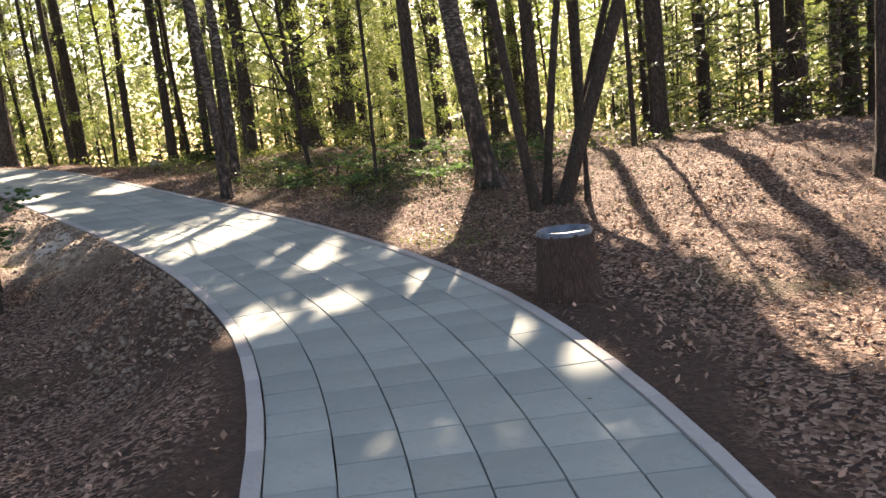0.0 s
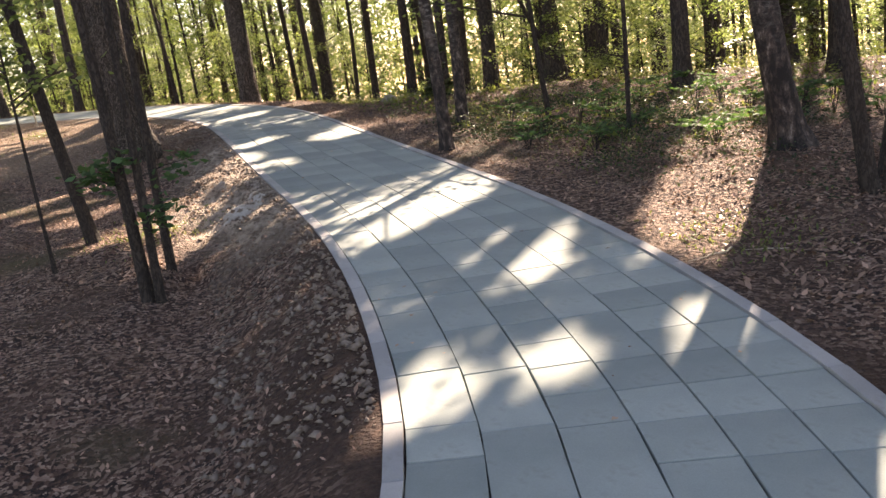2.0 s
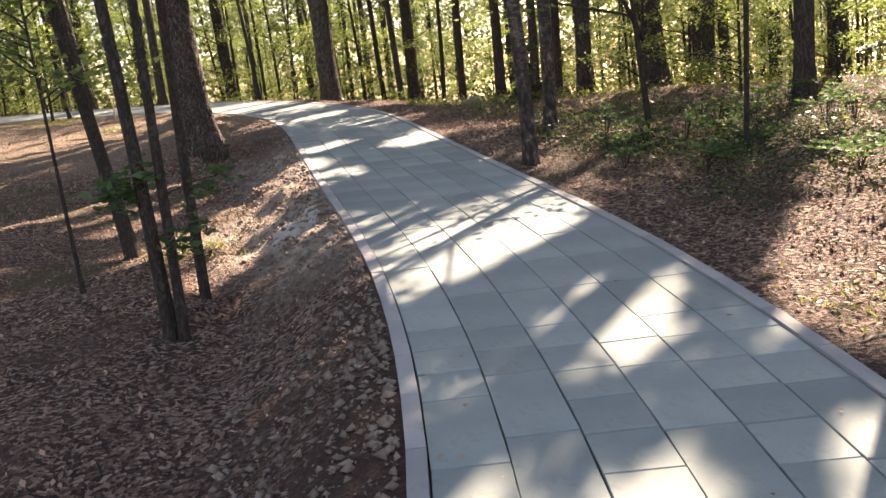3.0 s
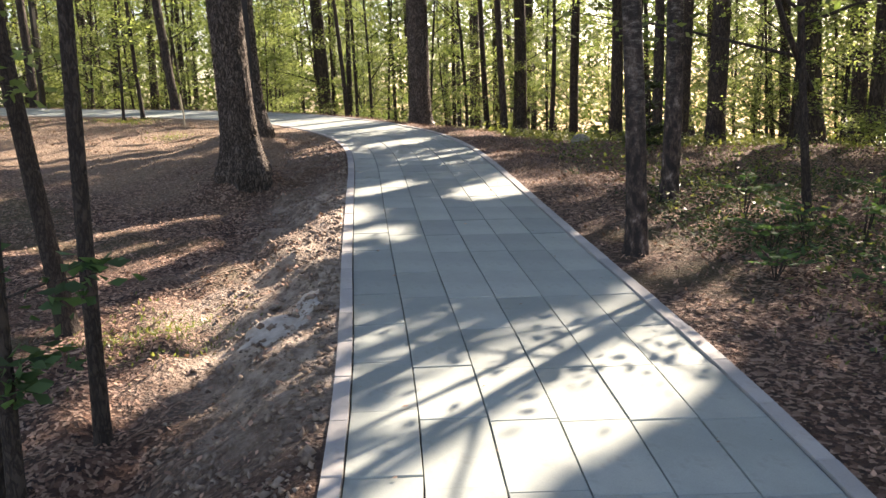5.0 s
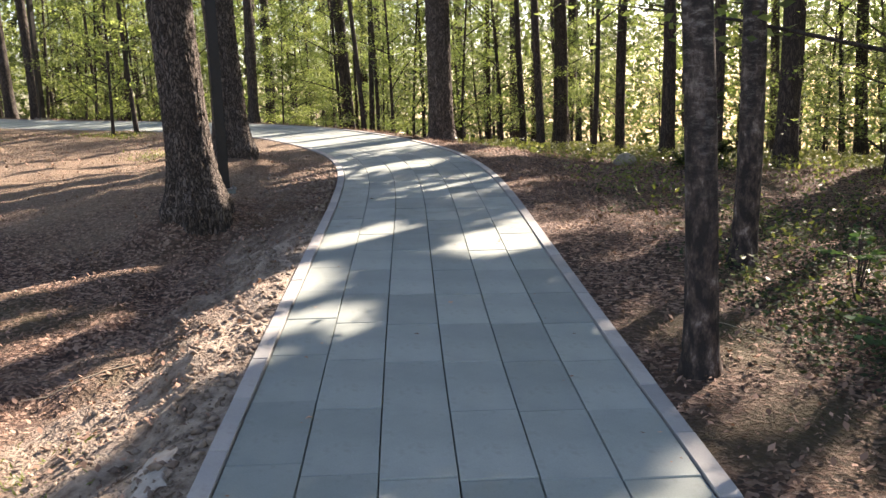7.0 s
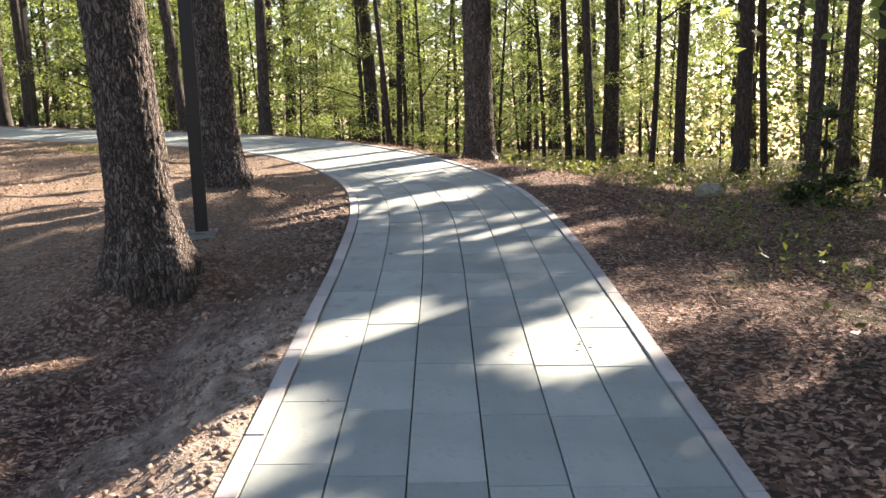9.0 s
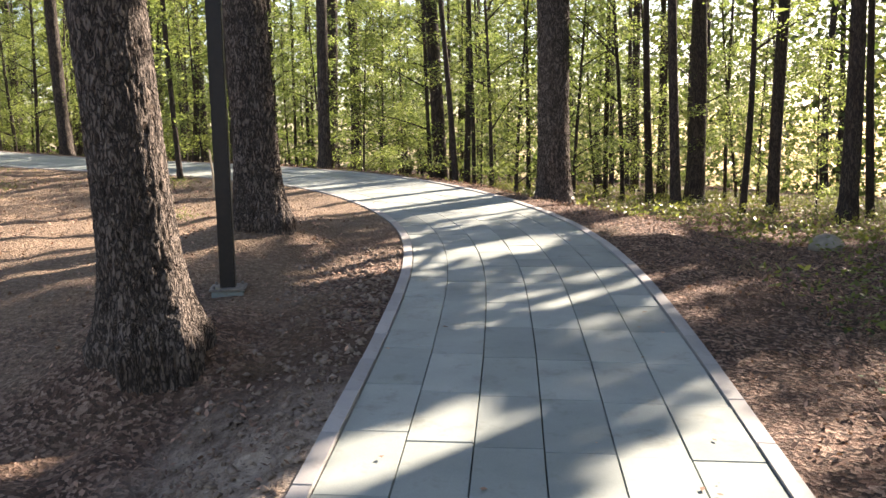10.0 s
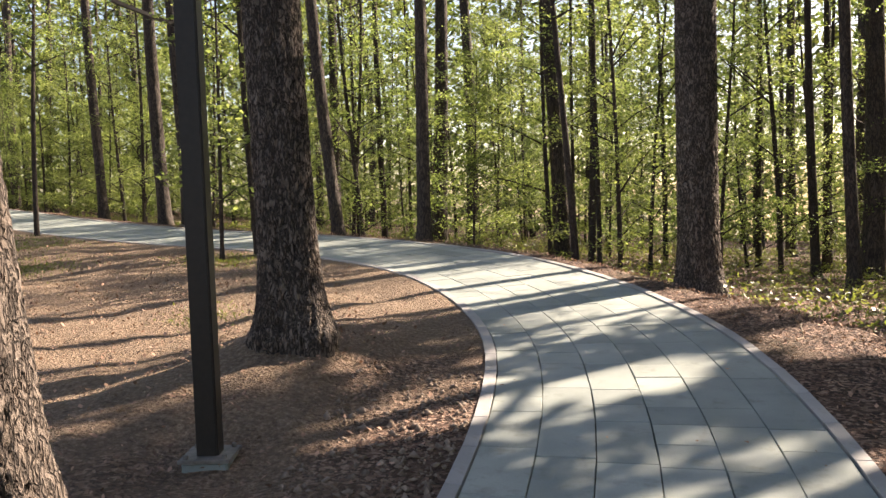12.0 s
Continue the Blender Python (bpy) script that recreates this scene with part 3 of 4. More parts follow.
# thin trees in the hollow
SPRIGS = {1: ((1.08, -0.14, -0.04, 60), (1.02, -0.27, 0.0, 50), (1.16, 0.06, -0.1, 30)), 2: ((1.08, 0.44, 0.05, 44), (0.74, 0.2, 0.02, 46), (0.70, 0.1, -0.08, 26))}
for i, (x, y, r, lx) in enumerate([(0.46, 11.09, 0.07, -0.09), (0.96, 8.79, 0.05, -0.01), (1.05, 8.72, 0.036, 0.0), (1.17, 9.45, 0.043, 0.035), (0.16, 10.2, 0.02, -0.03)]):
    tr = put(leafy("thin_tree", 8 if i < 4 else 3.0, r, 50 + i, 900, 0.08, DARK_BARK, (lx, 0), 0.5, 1.2, bend=0.06, sides=18), x, y)
    tagged(tr, "thin dark-stemmed young tree in the hollow beside the path", "tree", "thin trees")
    FIXED.append((x, y))
    if i in (1, 2):
        g = np.random.default_rng(600 + i)
        for zz, ax, ay, n in SPRIGS[i]:
            base = Vector((lx * zz, 0, zz - 0.10))
            tip = base + Vector((ax, ay, 0.10))
            twig = part("twig", mesh_from("twig", *tube([base, base.lerp(tip, 0.5) + Vector((0, 0, 0.02)), tip], [0.008, 0.005, 0.002], 5), [DARK_BARK]), tr)
            t = g.uniform(0.35, 1.1, n)[:, None]
            cen = np.array(base)[None] * (1 - t) + np.array(tip)[None] * t + g.normal(size=(n, 3)) * (0.07, 0.06, 0.05)
            lv, lf = leaf_cards(cen, g.uniform(0.06, 0.12, n), g, 0.3, 0.5)
            tagged(part("foliage", array_mesh("foliage", lv, lf, [DARK_LEAF]), twig, "low sprig of dark green leaves"), kind="stuff")

# fill of the wood
kinds = []
for k in range(8):
    kinds.append(leafy("sapling", 4.2 + 0.65 * k, 0.028 + 0.004 * k, 70 + k, 8600, 0.05, DARK_BARK, (0.04 * (k % 3 - 1), 0.02), 0.04, 1.0 + 0.09 * k))


def in_wood(x, y, start):
    d, side = path_gap(x, y)
    if d[0] < 2.1:
        return False
    if side[0] < 0:
        return x < -14 and y > 5
    return 0.5 * x + 0.87 * y > start or x > 14.5 and 0.5 * x + 0.87 * y > 17.5


spots = [(9.3, 15.0), (12.0, 17.4), (8.9, 17.6), (11.4, 15.4), (11.2, 19.0)]
while len(spots) < 298:
    x, y = rng.uniform(-30, 40), rng.uniform(4, 56)
    u = 0.5 * x + 0.87 * y
    if -16.0 < 0.731 * x - 0.682 * y < -12.8 and u < 30:
        continue
    if not in_wood(x, y, 21.2) or u > 31 + 20 * rng.random() or u < 6:
        continue
    if any((x - a) ** 2 + (y - b) ** 2 < 0.5 for a, b in spots + FIXED) or blocks_patch(np.array([(x, y, ground_at(x, y) + q) for q in (2.5, 4, 5.5, 7)])).any():
        continue
    spots.append((x, y))
for i, (x, y) in enumerate(spots):
    m = pose(x, y, ground_at(x, y), 0, 0, rng.uniform(0, 360))
    ob = put(kinds[i], x, y) if i < 8 else copy_thing(kinds[i % 8], m)
    tagged(ob, "slender broadleaved sapling with sunlit yellow-green leaves", "sapling", "understorey saplings")
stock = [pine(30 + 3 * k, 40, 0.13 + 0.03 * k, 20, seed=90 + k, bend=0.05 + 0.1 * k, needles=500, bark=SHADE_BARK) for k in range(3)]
n = 0
while n < 140:
    x, y = rng.uniform(-34, 46), rng.uniform(-16, 60)
    u = 0.5 * x + 0.87 * y
    back = y < -6 and path_gap(x, y)[0][0] > 3
    if (-16.2 < 0.731 * x - 0.682 * y < -12.6 and u < 42) or (-1.0 < 0.731 * x - 0.682 * y < 2.0 and u < 48) or (u < 25.5 and x > 4 and x < 14) or math.hypot(x - 3.66, y - 23.05) < 3:
        continue
    if not (in_wood(x, y, 21.8) and u < 60 or back and rng.random() < 0.25) or any((x - a) ** 2 + (y - b) ** 2 < 1.2 for a, b in FIXED):
        continue
    if blocks_patch(np.array([(x, y, ground_at(x, y) + q) for q in range(2, 18)])).any():
        continue
    FIXED.append((x, y))
    copy_thing(stock[n % 3], pose(x, y, ground_at(x, y), 0, 0, rng.uniform(0, 360)) @ Matrix.Scale(rng.uniform(0.75, 1.15), 4))
    n += 1

# dark slim poles between the saplings
poles = [leafy("slim_pole", 11 + k, 0.045 + 0.014 * k, 150 + k, 420, 0.06, DARK_BARK, (0.012 * (k - 1), 0.01), 0.5, 0.9, bend=0.07, sides=8, limbs_n=14) for k in range(4)]
n = 0
while n < 120:
    x, y = rng.uniform(-26, 32), rng.uniform(6, 46)
    u = 0.5 * x + 0.87 * y
    if not in_wood(x, y, 23.5) or math.hypot(x - 3.66, y - 23.05) < 4 or u > 40 or any((x - a) ** 2 + (y - b) ** 2 < 0.4 for a, b in FIXED) or blocks_patch(np.array([(x, y, ground_at(x, y) + q) for q in range(1, 12)])).any():
        continue
    FIXED.append((x, y))
    m = pose(x, y, ground_at(x, y), 0, 0, rng.uniform(0, 360))
    ob = put(poles[n], x, y) if n < 4 else copy_thing(poles[n % 4], m)
    tagged(ob, "slim straight tree with a dark bare stem", "tree", "slim poles")
    n += 1

# the wood beyond
g = np.random.default_rng(8)
az, dist = g.uniform(-75, 100, 170000), g.uniform(44, 78, 170000)
fx, fy = 3 + dist * np.sin(np.radians(az)), 10 + dist * np.cos(np.radians(az))
fz = -0.11 * (0.5 * fx + 0.87 * fy - 18.5) + 0.06639 * np.clip(fy, -40, 60) - 0.01536 * fx
fc = np.c_[fx, fy, fz + 13 * g.random(170000) ** 1.2]
lv, lf = leaf_cards(fc, g.uniform(0.2, 0.5, 170000), g, 0.6, 0.7)
tagged(new("far_wood", array_mesh("far_wood", lv, lf, [FAR_LEAF])), "distant sunlit yellow-green foliage of the wood", "trees", kind="stuff")

n = 36000
az, dist = g.uniform(-75, 100, n), g.uniform(46, 84, n)
fx, fy = 3 + dist * np.sin(np.radians(az)), 10 + dist * np.cos(np.radians(az))
fc = np.c_[fx, fy, -0.11 * (0.5 * fx + 0.87 * fy - 18.5) + 0.06639 * np.clip(fy, -40, 60) - 0.01536 * fx + g.uniform(3, 21, n)]
lv, lf = leaf_cards(fc, g.uniform(0.5, 1.1, n), g, 0.8, 0.5)
tagged(new("far_pines", array_mesh("far_pines", lv, lf, [NEEDLE])), "distant dark green pine crowns above the wood", "trees", kind="stuff")

# low growth under the trees
n = 26000
gx2, gy2 = g.uniform(-16, 26, n), g.uniform(5, 40, n)
d2, s2 = path_gap(gx2, gy2)
keep = (s2 > 0) & (d2 > 1.9) & ((0.5 * gx2 + 0.87 * gy2 > 18.6 + 1.6 * np.sin(gx2 * 1.3 + gy2)) | ((gx2 > 5.2) & (gy2 > 9.4) & (np.sin(gx2 * 2.1) * np.sin(gy2 * 1.7 + 1) > -0.2)))
gx2, gy2 = gx2[keep], gy2[keep]
gz2 = height(gx2, gy2)
reps = 7
cc = np.repeat(np.c_[gx2, gy2, gz2], reps, 0) + np.c_[g.normal(size=(len(gx2) * reps, 2)) * 0.08, g.uniform(0.02, 0.24, len(gx2) * reps)]
lv, lf = leaf_cards(cc, g.uniform(0.03, 0.09, len(cc)), g, 0.6, 0.45)
tagged(new("undergrowth", array_mesh("undergrowth", lv, lf, [GRASS])), "low green bilberry and grass under the trees", "undergrowth", kind="stuff")


n = 3600
bx, by = g.normal(6.5, 1.4, n), g.normal(11.6, 2.2, n)
bd, bs = path_gap(bx, by)
keep = (bs > 0) & (bd > 1.75) & (np.sin(bx * 1.9 + 1) * np.sin(by * 1.4) > -0.45)
bx, by = bx[keep], by[keep]
cc = np.repeat(np.c_[bx, by, height(bx, by)], 8, 0) + np.c_[g.normal(size=(len(bx) * 8, 2)) * 0.07, g.uniform(0.01, 0.14, len(bx) * 8)]
lv, lf = leaf_cards(cc, g.uniform(0.02, 0.05, len(cc)), g, 0.4, 0.55)
tagged(new("bilberry_carpet", array_mesh("bilberry_carpet", lv, lf, [BILBERRY])), "low dark green bilberry carpet beside the birches", "undergrowth", kind="stuff")


def seedling(seed, h):
    """A rowan seedling: a few stems, each with arching feathered leaves."""
    rr, g = random.Random(seed), np.random.default_rng(seed)
    ob = new("rowan_seedling")
    stems, cen = ([], []), []
    for k in range(7):
        a, top = rr.random() * 6.28, h * (0.55 + 0.5 * rr.random())
        mid = Vector((math.cos(a) * 0.08, math.sin(a) * 0.08, top * 0.8))
        tip = mid + Vector((math.cos(a) * 0.22, math.sin(a) * 0.22, 0.05))
        stems = join(stems, tube([(0, 0, -0.03), mid, tip], [0.005, 0.004, 0.0015], 4))
        side = Vector((-math.sin(a), math.cos(a), 0))
        for j in range(8):
            q = mid.lerp(tip, j / 7)
            for sgn in (-1, 1):
                cen.append(tuple(q + side * sgn * 0.035))
    tagged(part("stalk_tuft", mesh_from("stalk_tuft", *stems, [DARK_BARK]), ob), kind="stuff")
    lv, lf = leaf_cards(np.array(cen), g.uniform(0.05, 0.085, len(cen)), g, 0.2, 0.45)
    tagged(part("foliage", array_mesh("foliage", lv, lf, [DARK_LEAF]), ob), kind="stuff")
    return ob


sk = [seedling(700 + k, 0.22 + 0.09 * k) for k in range(4)]
pl = [(5.2, 10.6), (5.58, 9.75), (6.3, 11.4), (5.9, 12.6)]
while len(pl) < 34:
    x, y = rng.uniform(5.0, 9.5), rng.uniform(8.2, 14.2)
    if path_gap(x, y)[0][0] > 2.2:
        pl.append((x, y))
for i, (x, y) in enumerate(pl):
    ob = put(sk[i], x, y) if i < 4 else copy_thing(sk[i % 4], pose(x, y, ground_at(x, y), 0, 0, rng.uniform(0, 360)))
    tagged(ob, "low rowan seedling with feathered green leaves", "seedling", "rowan seedlings")

# mossy tufts on the open ground inside the bend
cc = np.vstack([np.c_[g.normal(x, r, n), g.normal(y, r, n), np.zeros(n)] for x, y, r, n in ((-2.7, 24.2, 0.35, 1500), (-5.6, 23.2, 0.55, 2200), (-7.6, 25.6, 0.8, 2600), (-0.9, 20.6, 0.2, 300), (1.0, 10.9, 0.3, 700), (5.9, 9.6, 0.5, 700), (4.7, 6.4, 0.35, 500))])
cc = cc[path_gap(cc[:, 0], cc[:, 1])[0] > 1.1]
cc[:, 2] = height(cc[:, 0], cc[:, 1]) + g.uniform(0.0, 0.05, len(cc))
lv, lf = leaf_cards(cc, g.uniform(0.02, 0.06, len(cc)), g, 1.2, 0.3)
tagged(new("moss_tufts", array_mesh("moss_tufts", lv, lf, [GRASS])), "low tufts of yellow-green moss and grass", "moss", kind="stuff")

# ---- litter ----
n = 400000
lx, ly = g.uniform(-7, 13, n), g.uniform(-1, 29, n)
ld, ls = path_gap(lx, ly)
keep = (ld > 1.05) & (g.random(n) < np.where((ls < 0) & (ly > 15.5), 0.6, 1.0)) & (g.random(n) < (1.15 - 0.12 * ld) * (np.where((ls > 0) & (ly > 5), 0.5, 0.15) + 0.5 * step01(ld - 1 + 0.25 * np.sin(lx * 2.3 + ly * 1.9), 0.3, 1.1)))
lx, ly = lx[keep], ly[keep]
n = len(lx)
onp = 130
ps = g.uniform(8, 34, onp)
pw = np.where(g.random(onp) < 0.6, np.sign(g.normal(size=onp)) * g.uniform(0.55, 0.88, onp), g.uniform(-0.8, 0.8, onp))
pp = np.array([on_path(a, b) for a, b in zip(ps, pw)])
z = np.r_[height(lx, ly) + g.uniform(0.004, 0.03, n), slope(pp[:, 0], pp[:, 1]) + 0.008]
cx, cy = np.r_[lx, pp[:, 0]], np.r_[ly, pp[:, 1]]
n += onp
yaw, s = g.uniform(0, 6.28, n), 0.02 + 0.055 * g.random(n) ** 1.6
s[-onp:] *= 0.6
s[:-onp] *= np.where(ls[keep] < 0, 0.58, np.where(ly > 6, 0.6, 0.8))
dx, dy = np.cos(yaw) * s / 2, np.sin(yaw) * s / 2
lift = g.uniform(-0.5, 0.5, n) * s * np.where(np.arange(n) < n - onp, 1, 0.1)
curl = g.uniform(0.0, 0.3, n) * s
w = g.uniform(0.45, 0.9, n)
v = np.stack([np.c_[cx - dx, cy - dy, z - lift + s * 0.1], np.c_[cx + dy * w, cy - dx * w, z + curl], np.c_[cx + dx, cy + dy, z + lift + s * 0.1], np.c_[cx - dy * w, cy + dx * w, z + curl]], 1).reshape(-1, 3)
tagged(new("leaf_litter", array_mesh("leaf_litter", v, np.arange(n * 4).reshape(n, 4), [LITTER])), "dry curled brown leaves scattered over the forest floor", "leaf litter", kind="stuff")

# clods of soil and sand along the inner edge of the path
n = 5200
ks, kw = g.uniform(14.5, 29, n), -1.02 - 0.85 * g.random(n) ** 1.5
kp = np.array([on_path(a, b) for a, b in zip(ks, kw)])
kz = height(kp[:, 0], kp[:, 1])
kr = 0.006 + 0.024 * g.random(n) ** 3
octa = np.array([(1, 0, 0), (0, 1, 0), (-1, 0, 0), (0, -1, 0), (0, 0, 0.8), (0, 0, -0.5)])
kv = (octa[None] * (1 + 0.45 * g.normal(size=(n, 6, 1)).clip(-1, 1)) + 0.2 * g.normal(size=(n, 6, 3))) * kr[:, None, None] + np.c_[kp, kz + 0.2 * kr][:, None]
kf = np.array([(0, 1, 4), (1, 2, 4), (2, 3, 4), (3, 0, 4), (1, 0, 5), (2, 1, 5), (3, 2, 5), (0, 3, 5)])
kf = (kf[None] + 6 * np.arange(n)[:, None, None]).reshape(-1, 3)
tagged(new("soil_clods", array_mesh("soil_clods", kv.reshape(-1, 3), kf, [CLOD])), "small clods of pale sandy soil beside the kerb", "soil", kind="stuff")

# fallen twigs
for i in range(26):
    x, y = rng.uniform(-3, 9), rng.uniform(3, 21)
    if path_gap(x, y)[0][0] < 1.25:
        continue
    a, l, r = rng.uniform(0, 6.28), rng.uniform(0.25, 0.7), rng.uniform(0.003, 0.007)
    pts = []
    for k in range(5):
        px, py = x + math.cos(a) * l * k / 4 + rng.normal() * 0.015, y + math.sin(a) * l * k / 4 + rng.normal() * 0.015
        pts.append((px - x, py - y, ground_at(px, py) - ground_at(x, y) + r))
    tw = new("fallen_twig", mesh_from("fallen_twig", *tube(pts, [r, r * 0.95, r * 0.8, r * 0.6, r * 0.3], 6), [STAKE if i % 3 else PINE_BARK]))
    tw.location = (x, y, ground_at(x, y))
    tagged(tw, "thin dry fallen twig lying on leaf litter", "twig", "fallen twigs")


# ---- built things ----
def box(sx, sy, sz, bevel=0.005):
    bm = bmesh.new()
    bmesh.ops.create_cube(bm, size=1)
    bmesh.ops.scale(bm, vec=(sx, sy, sz), verts=bm.verts)
    bmesh.ops.translate(bm, vec=(0, 0, sz / 2), verts=bm.verts)
    if bevel:
        bmesh.ops.bevel(bm, geom=bm.edges[:], offset=bevel, segments=2, affect="EDGES")
    return bm


def from_bm(name, bm, mat, m=None):
    if m is not None:
        bm.transform(m)
    me = bpy.data.meshes.new(name)
    bm.to_mesh(me)
    bm.free()
    me.materials.append(mat)
    return me


def street_lamp(x, y, turn, label):
    """A square post on a bolted plate, with an arm from its head towards the path."""
    lamp = new("street_lamp")
    lamp.matrix_world = pose(x, y, ground_at(x, y) + 0.03, 0, 0, turn)
    part("pole", from_bm("pole", box(0.115, 0.115, 4.1, 0.008), POST_PAINT), lamp)
    part("cap", from_bm("cap", box(0.125, 0.125, 0.02, 0.004), POST_PAINT, pose(0, 0, 4.1)), lamp)
    part("base_plate", from_bm("base_plate", box(0.27, 0.27, 0.018, 0.003), PLATE), lamp, "grey steel base plate")
    part("footing", from_bm("footing", box(0.24, 0.24, 0.2, 0.01), SLAB, pose(0, 0, -0.2)), lamp, "small concrete footing")
    for sx in (-1, 1):
        for sy in (-1, 1):
            bm = bmesh.new()
            bmesh.ops.create_cone(bm, cap_ends=True, segments=6, radius1=0.013, radius2=0.013, depth=0.022)
            part("bolt", from_bm("bolt", bm, PLATE, pose(sx * 0.1, sy * 0.1, 0.027)), lamp)
    part("arm", from_bm("arm", box(0.075, 0.075, 1.35, 0.006), POST_PAINT, pose(0.02, 0, 4.05, 0, 75, 0)), lamp)
    return tagged(lamp, label, "street lamp", "street lamps")


street_lamp(0.91, 17.50, 14, "dark brown square lamp post bolted to a steel base plate")
street_lamp(-6.12, 28.95, 236, "dark brown lamp post with a sloping arm beyond the bend")

# a pale stake and a bushy sapling by the inner bend
stake = new("wooden_stake", mesh_from("wooden_stake", *tube([(0, 0, -0.1), (-0.02, 0, 0.3), (-0.06, 0.02, 0.62)], [0.016, 0.015, 0.013], 9), [STAKE]))
stake.location = (-1.12, 22.75, ground_at(-1.12, 22.75))
tagged(stake, "thin pale wooden stake leaning beside the path", "stake")
weed = put(leafy("slender_sapling", 5.5, 0.032, 921, 1500, 0.085, DARK_BARK, (0.0, 0), 0.10, 0.75, bend=0.05, sides=10), -2.72, 24.2)
tagged(weed, "slender leafy sapling rising from a mossy tuft", "sapling")


def lathe(profile, sides=40, wob=0.0, seed=0):
    rr = random.Random(seed)
    ph = [rr.random() * 6 for _ in range(4)]
    v, f = [], []
    for k, (r, z) in enumerate(profile):
        for i in range(sides):
            a = 2 * math.pi * i / sides
            q = r * (1 + wob * (math.sin(7 * a + ph[0] + z * 3) + 0.7 * math.sin(13 * a + ph[1] - z * 5) + 0.5 * math.sin(23 * a + ph[2])))
            v.append((q * math.cos(a), q * math.sin(a), z))
    for k in range(len(profile) - 1):
        for i in range(sides):
            j = (i + 1) % sides
            f.append((k * sides + i, k * sides + j, (k + 1) * sides + j, (k + 1) * sides + i))
    return v, f


can = new("litter_bin")
can.location = (4.02, 4.15, ground_at(4.02, 4.15) - 0.02)
part("body", mesh_from("body", *lathe([(0.232, 0), (0.228, 0.08), (0.218, 0.2), (0.205, 0.34), (0.197, 0.45), (0.192, 0.475), (0.178, 0.485), (0.168, 0.47), (0.165, 0.1), (0.01, 0.08)], 72, 0.010, 3), [BIN_BODY], True), can)
part("bag_liner", mesh_from("bag_liner", *lathe([(0.196, 0.462), (0.193, 0.488), (0.180, 0.498), (0.163, 0.485), (0.156, 0.40), (0.14, 0.28), (0.01, 0.25)], 72, 0.012, 9), [BIN_BAG], True), can, "crumpled blue-grey plastic bag folded over the rim")
tagged(can, "stump-shaped brown litter bin lined with a plastic bag", "litter bin")


def boulder(x, y, sx, sy, sz, seed):
    bm = bmesh.new()
    bmesh.ops.create_icosphere(bm, subdivisions=4, radius=1)
    for v in bm.verts:
        p = v.co.copy()
        v.co *= 1 + 0.22 * noise.noise(p * 1.1 + Vector((seed, 0, 0))) + 0.06 * noise.noise(p * 4)
        v.co.x, v.co.y, v.co.z = v.co.x * sx, v.co.y * sy, v.co.z * sz
    me = from_bm("boulder", bm, STONE)
    me.polygons.foreach_set("use_smooth", [True] * len(me.polygons))
    ob = new("boulder", me)
    ob.location = (x, y, ground_at(x, y) + sz * 0.45)
    return tagged(ob, "pale rounded boulder half sunk in the grass", "boulder")


boulder(6.32, 20.13, 0.17, 0.13, 0.12, 2)


def sand_patch(x, y, lx, ly, seed):
    """Loose pale sand spilt on the ground, with a ragged edge."""
    v, f = [(x, y, ground_at(x, y) + 0.02)], []
    rings, sides = 7, 48
    for k in range(1, rings + 1):
        for i in range(sides):
            a = 2 * math.pi * i / sides
            q = k / rings * (1 + 0.7 * noise.noise(Vector((math.cos(a) * 1.5, math.sin(a) * 1.5, seed))) + 0.5 * noise.noise(Vector((math.cos(a) * 5, math.sin(a) * 5, seed + 4))))
            px, py = x + math.cos(a) * lx * q, y + math.sin(a) * ly * q
            v.append((px, py, ground_at(px, py) + (0.010 + 0.014 * noise.noise(Vector((px * 9, py * 9, 0)))) * (1 - (k / rings) ** 3) - 0.012 * (k == rings)))
    for i in range(sides):
        f.append((0, 1 + i, 1 + (i + 1) % sides))
    for k in range(rings - 1):
        for i in range(sides):
            j = (i + 1) % sides
            f.append((1 + k * sides + i, 1 + (k + 1) * sides + i, 1 + (k + 1) * sides + j, 1 + k * sides + j))
    ob = new("sand_patch", mesh_from("sand_patch", v, f, [LOOSE_SAND], True))
    return tagged(ob, "pale loose sand spilt beside the kerb", "sand", kind="stuff")


for i, (x, y, a, b) in enumerate([(1.90, 10.38, 0.24, 0.17), (2.12, 10.68, 0.10, 0.2)]):
    sand_patch(x, y, a, b, 5 + i)

# ---- paving ----
KERB_W, COL, HALF = 0.08, 0.30, 0.90


def prism(corners, top, depth, inset=0.004):
    """A slab with worn upper edges, from four plan corners."""
    cx, cy = sum(c[0] for c in corners) / 4, sum(c[1] for c in corners) / 4
    vs = []
    for lift, pull in ((-depth, 0), (-0.005, 0), (0, inset)):
        for x, y in corners:
            l = math.hypot(x - cx, y - cy)
            vs.append((x - (x - cx) / l * pull - cx, y - (y - cy) / l * pull - cy, slope(x, y) - slope(cx, cy) + lift))
    fs = [(8, 9, 10, 11)]
    for a in (0, 4):
        fs += [(a + i, a + (i + 1) % 4, a + 4 + (i + 1) % 4, a + 4 + i) for i in range(4)]
    return vs, fs, (cx, cy, slope(cx, cy) + top)


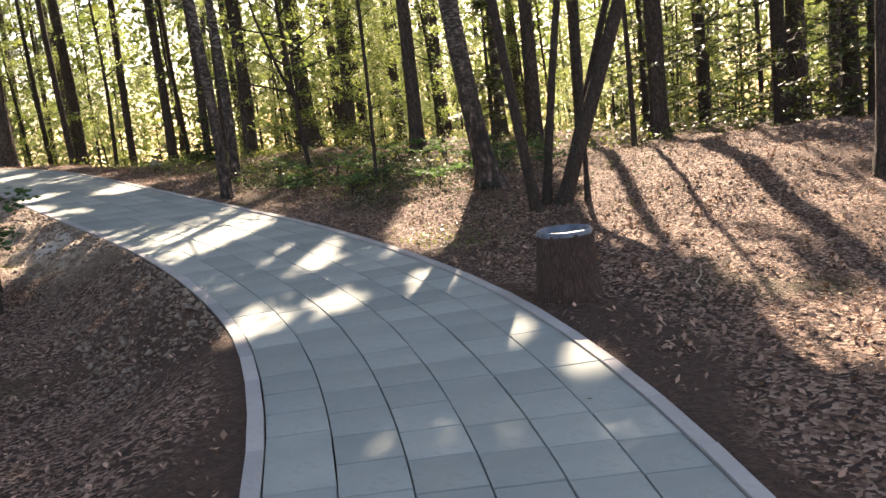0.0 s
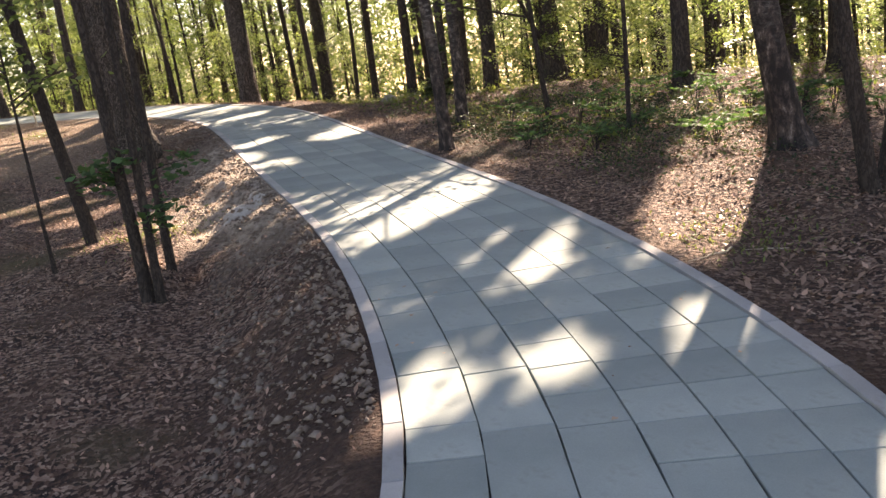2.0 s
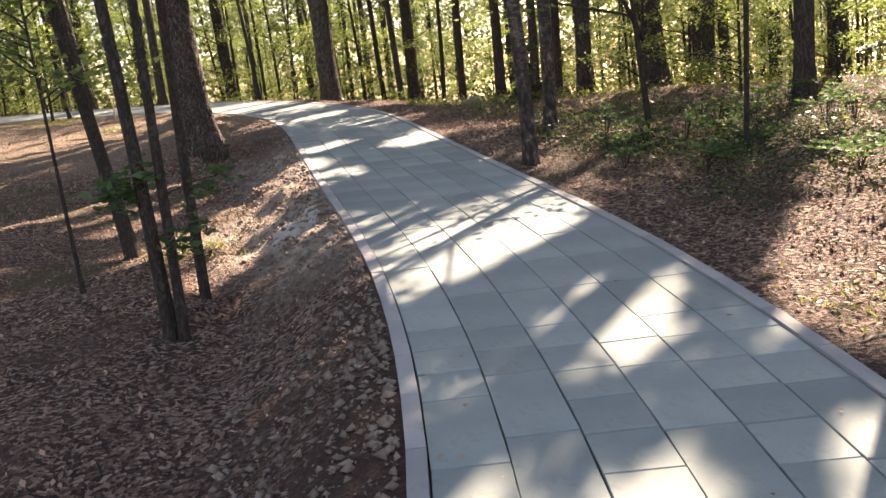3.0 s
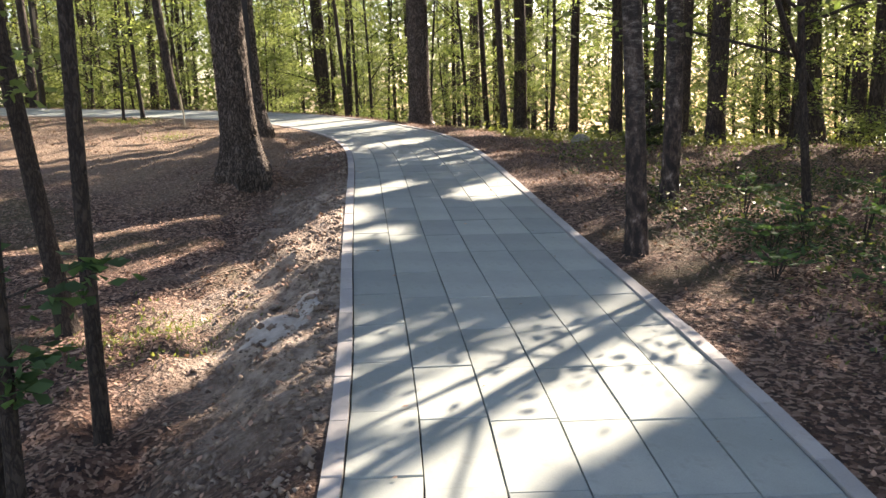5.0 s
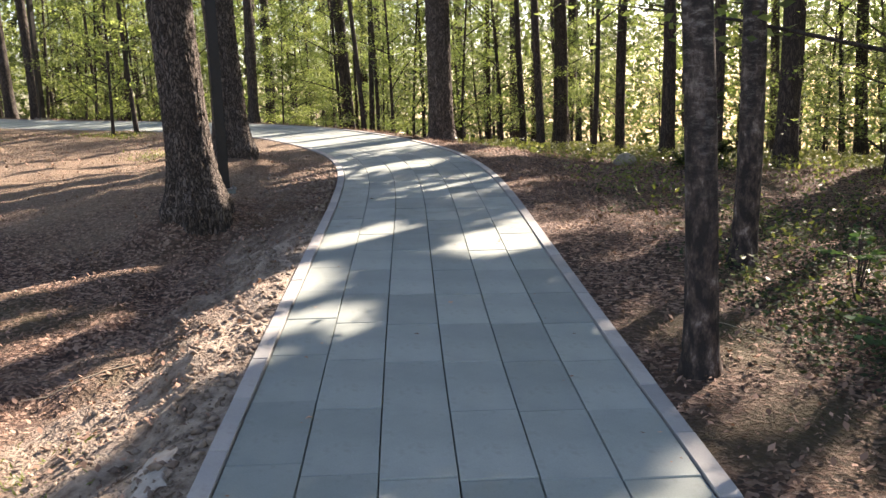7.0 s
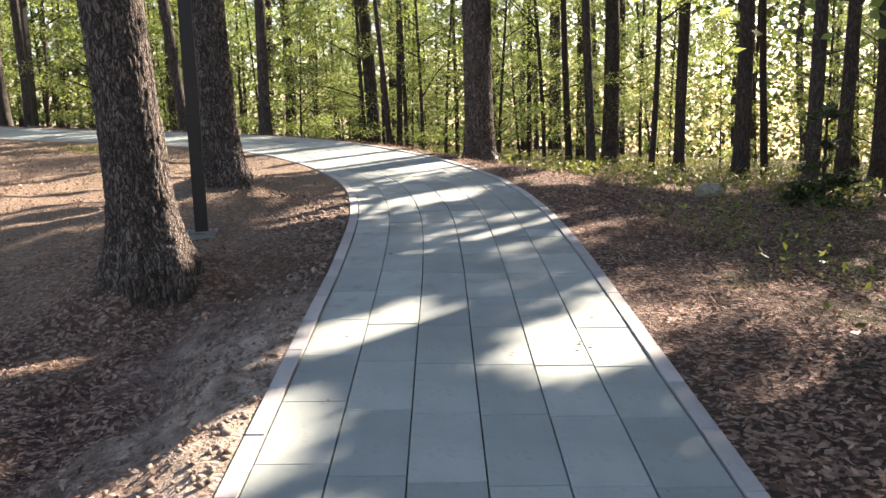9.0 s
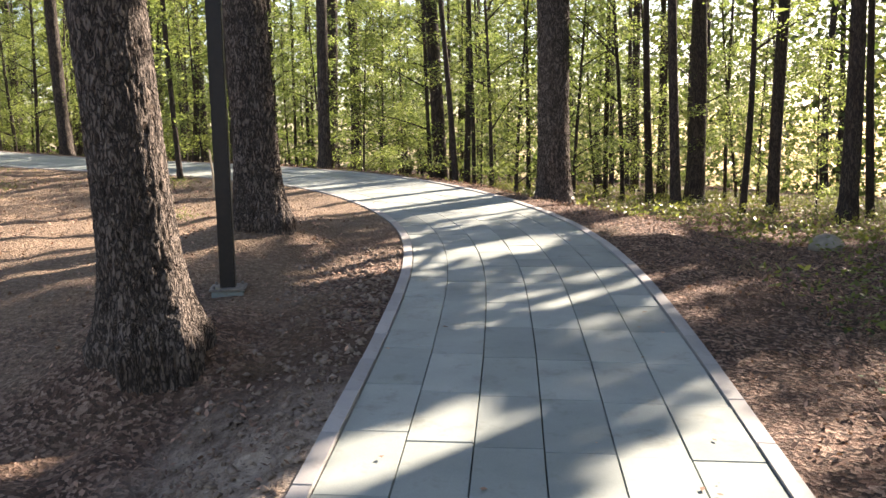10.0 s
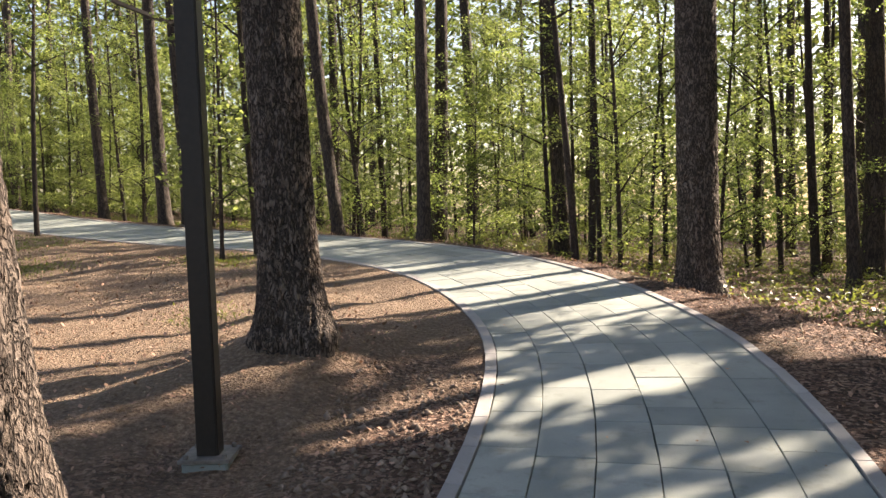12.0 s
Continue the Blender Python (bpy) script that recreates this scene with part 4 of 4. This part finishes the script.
paving = tagged(new("paved_path"), "curving footpath of grey concrete slabs between pale kerbs", "path", kind="structure")
rest_v, rest_f = [], []
bed_s = np.arange(0.5, 62, 0.3)
bv = [(*on_path(s, w), float(slope(*on_path(s, w))) - 0.035) for s in bed_s for w in (-0.97, 0.97)]
bf = [(2 * k, 2 * k + 1, 2 * k + 3, 2 * k + 2) for k in range(len(bed_s) - 1)]
part("bedding", mesh_from("bedding", bv, bf, [SAND]), paving)
srr = random.Random(12)
ROW = (20.98, 20.88, 20.83, 20.80, 20.78, 20.76)  # where one row of long slabs ends, column by column
count = 0
S0 = 0.5
for c in range(6):
    w0, w1 = -HALF + c * COL + 0.0027, -HALF + (c + 1) * COL - 0.0027
    s = ROW[c] - 7 * 0.595 - 53 * 0.297
    while s < 60:
        length = 0.297 if s < 16.3 else 0.595 if s < 26.3 else srr.choice((0.6, 0.3, 0.6, 0.3, 0.6))
        if s < 16.3 and srr.random() < 0.14:
            length = 0.594
        if length > 0.5 and s < 16.6 and s + length > ROW[c] - 7 * 0.595 + 0.1:
            length = ROW[c] - 7 * 0.595 - s if ROW[c] - 7 * 0.595 - s > 0.1 else 0.595
        gap = 0.0036 if s < 17 else 0.0022
        cs = [on_path(s + gap, w0), on_path(s + gap, w1), on_path(s + length - gap, w1), on_path(s + length - gap, w0)]
        vs, fs, o = prism(cs, srr.uniform(-0.003, 0.003), 0.045)
        if 9.0 < s < 24.0 and count < 300:
            ob = part("slab", mesh_from("slab", vs, fs, [SLAB]), paving)
            ob.location = o
            count += 1
        else:
            k = len(rest_v)
            rest_v += [(a + o[0], b + o[1], d + o[2]) for a, b, d in vs]
            rest_f += [tuple(i + k for i in f) for f in fs]
        s += length
tagged(part("slab_field", mesh_from("slab_field", rest_v, rest_f, [SLAB]), paving), kind="stuff")
for side in (-1, 1):
    s = S0
    while s < 60:
        e = s + 0.5
        a, b = (0.905, 0.985) if side > 0 else (-0.985, -0.905)
        cs = [on_path(s + 0.002, a), on_path(s + 0.002, b), on_path(e - 0.002, b), on_path(e - 0.002, a)]
        vs, fs, o = prism(cs, 0.012 + srr.uniform(-0.003, 0.003), 0.16, 0.006)
        ob = part("kerb_stone", mesh_from("kerb_stone", vs, fs, [KERB]), paving)
        ob.location = o
        s = e
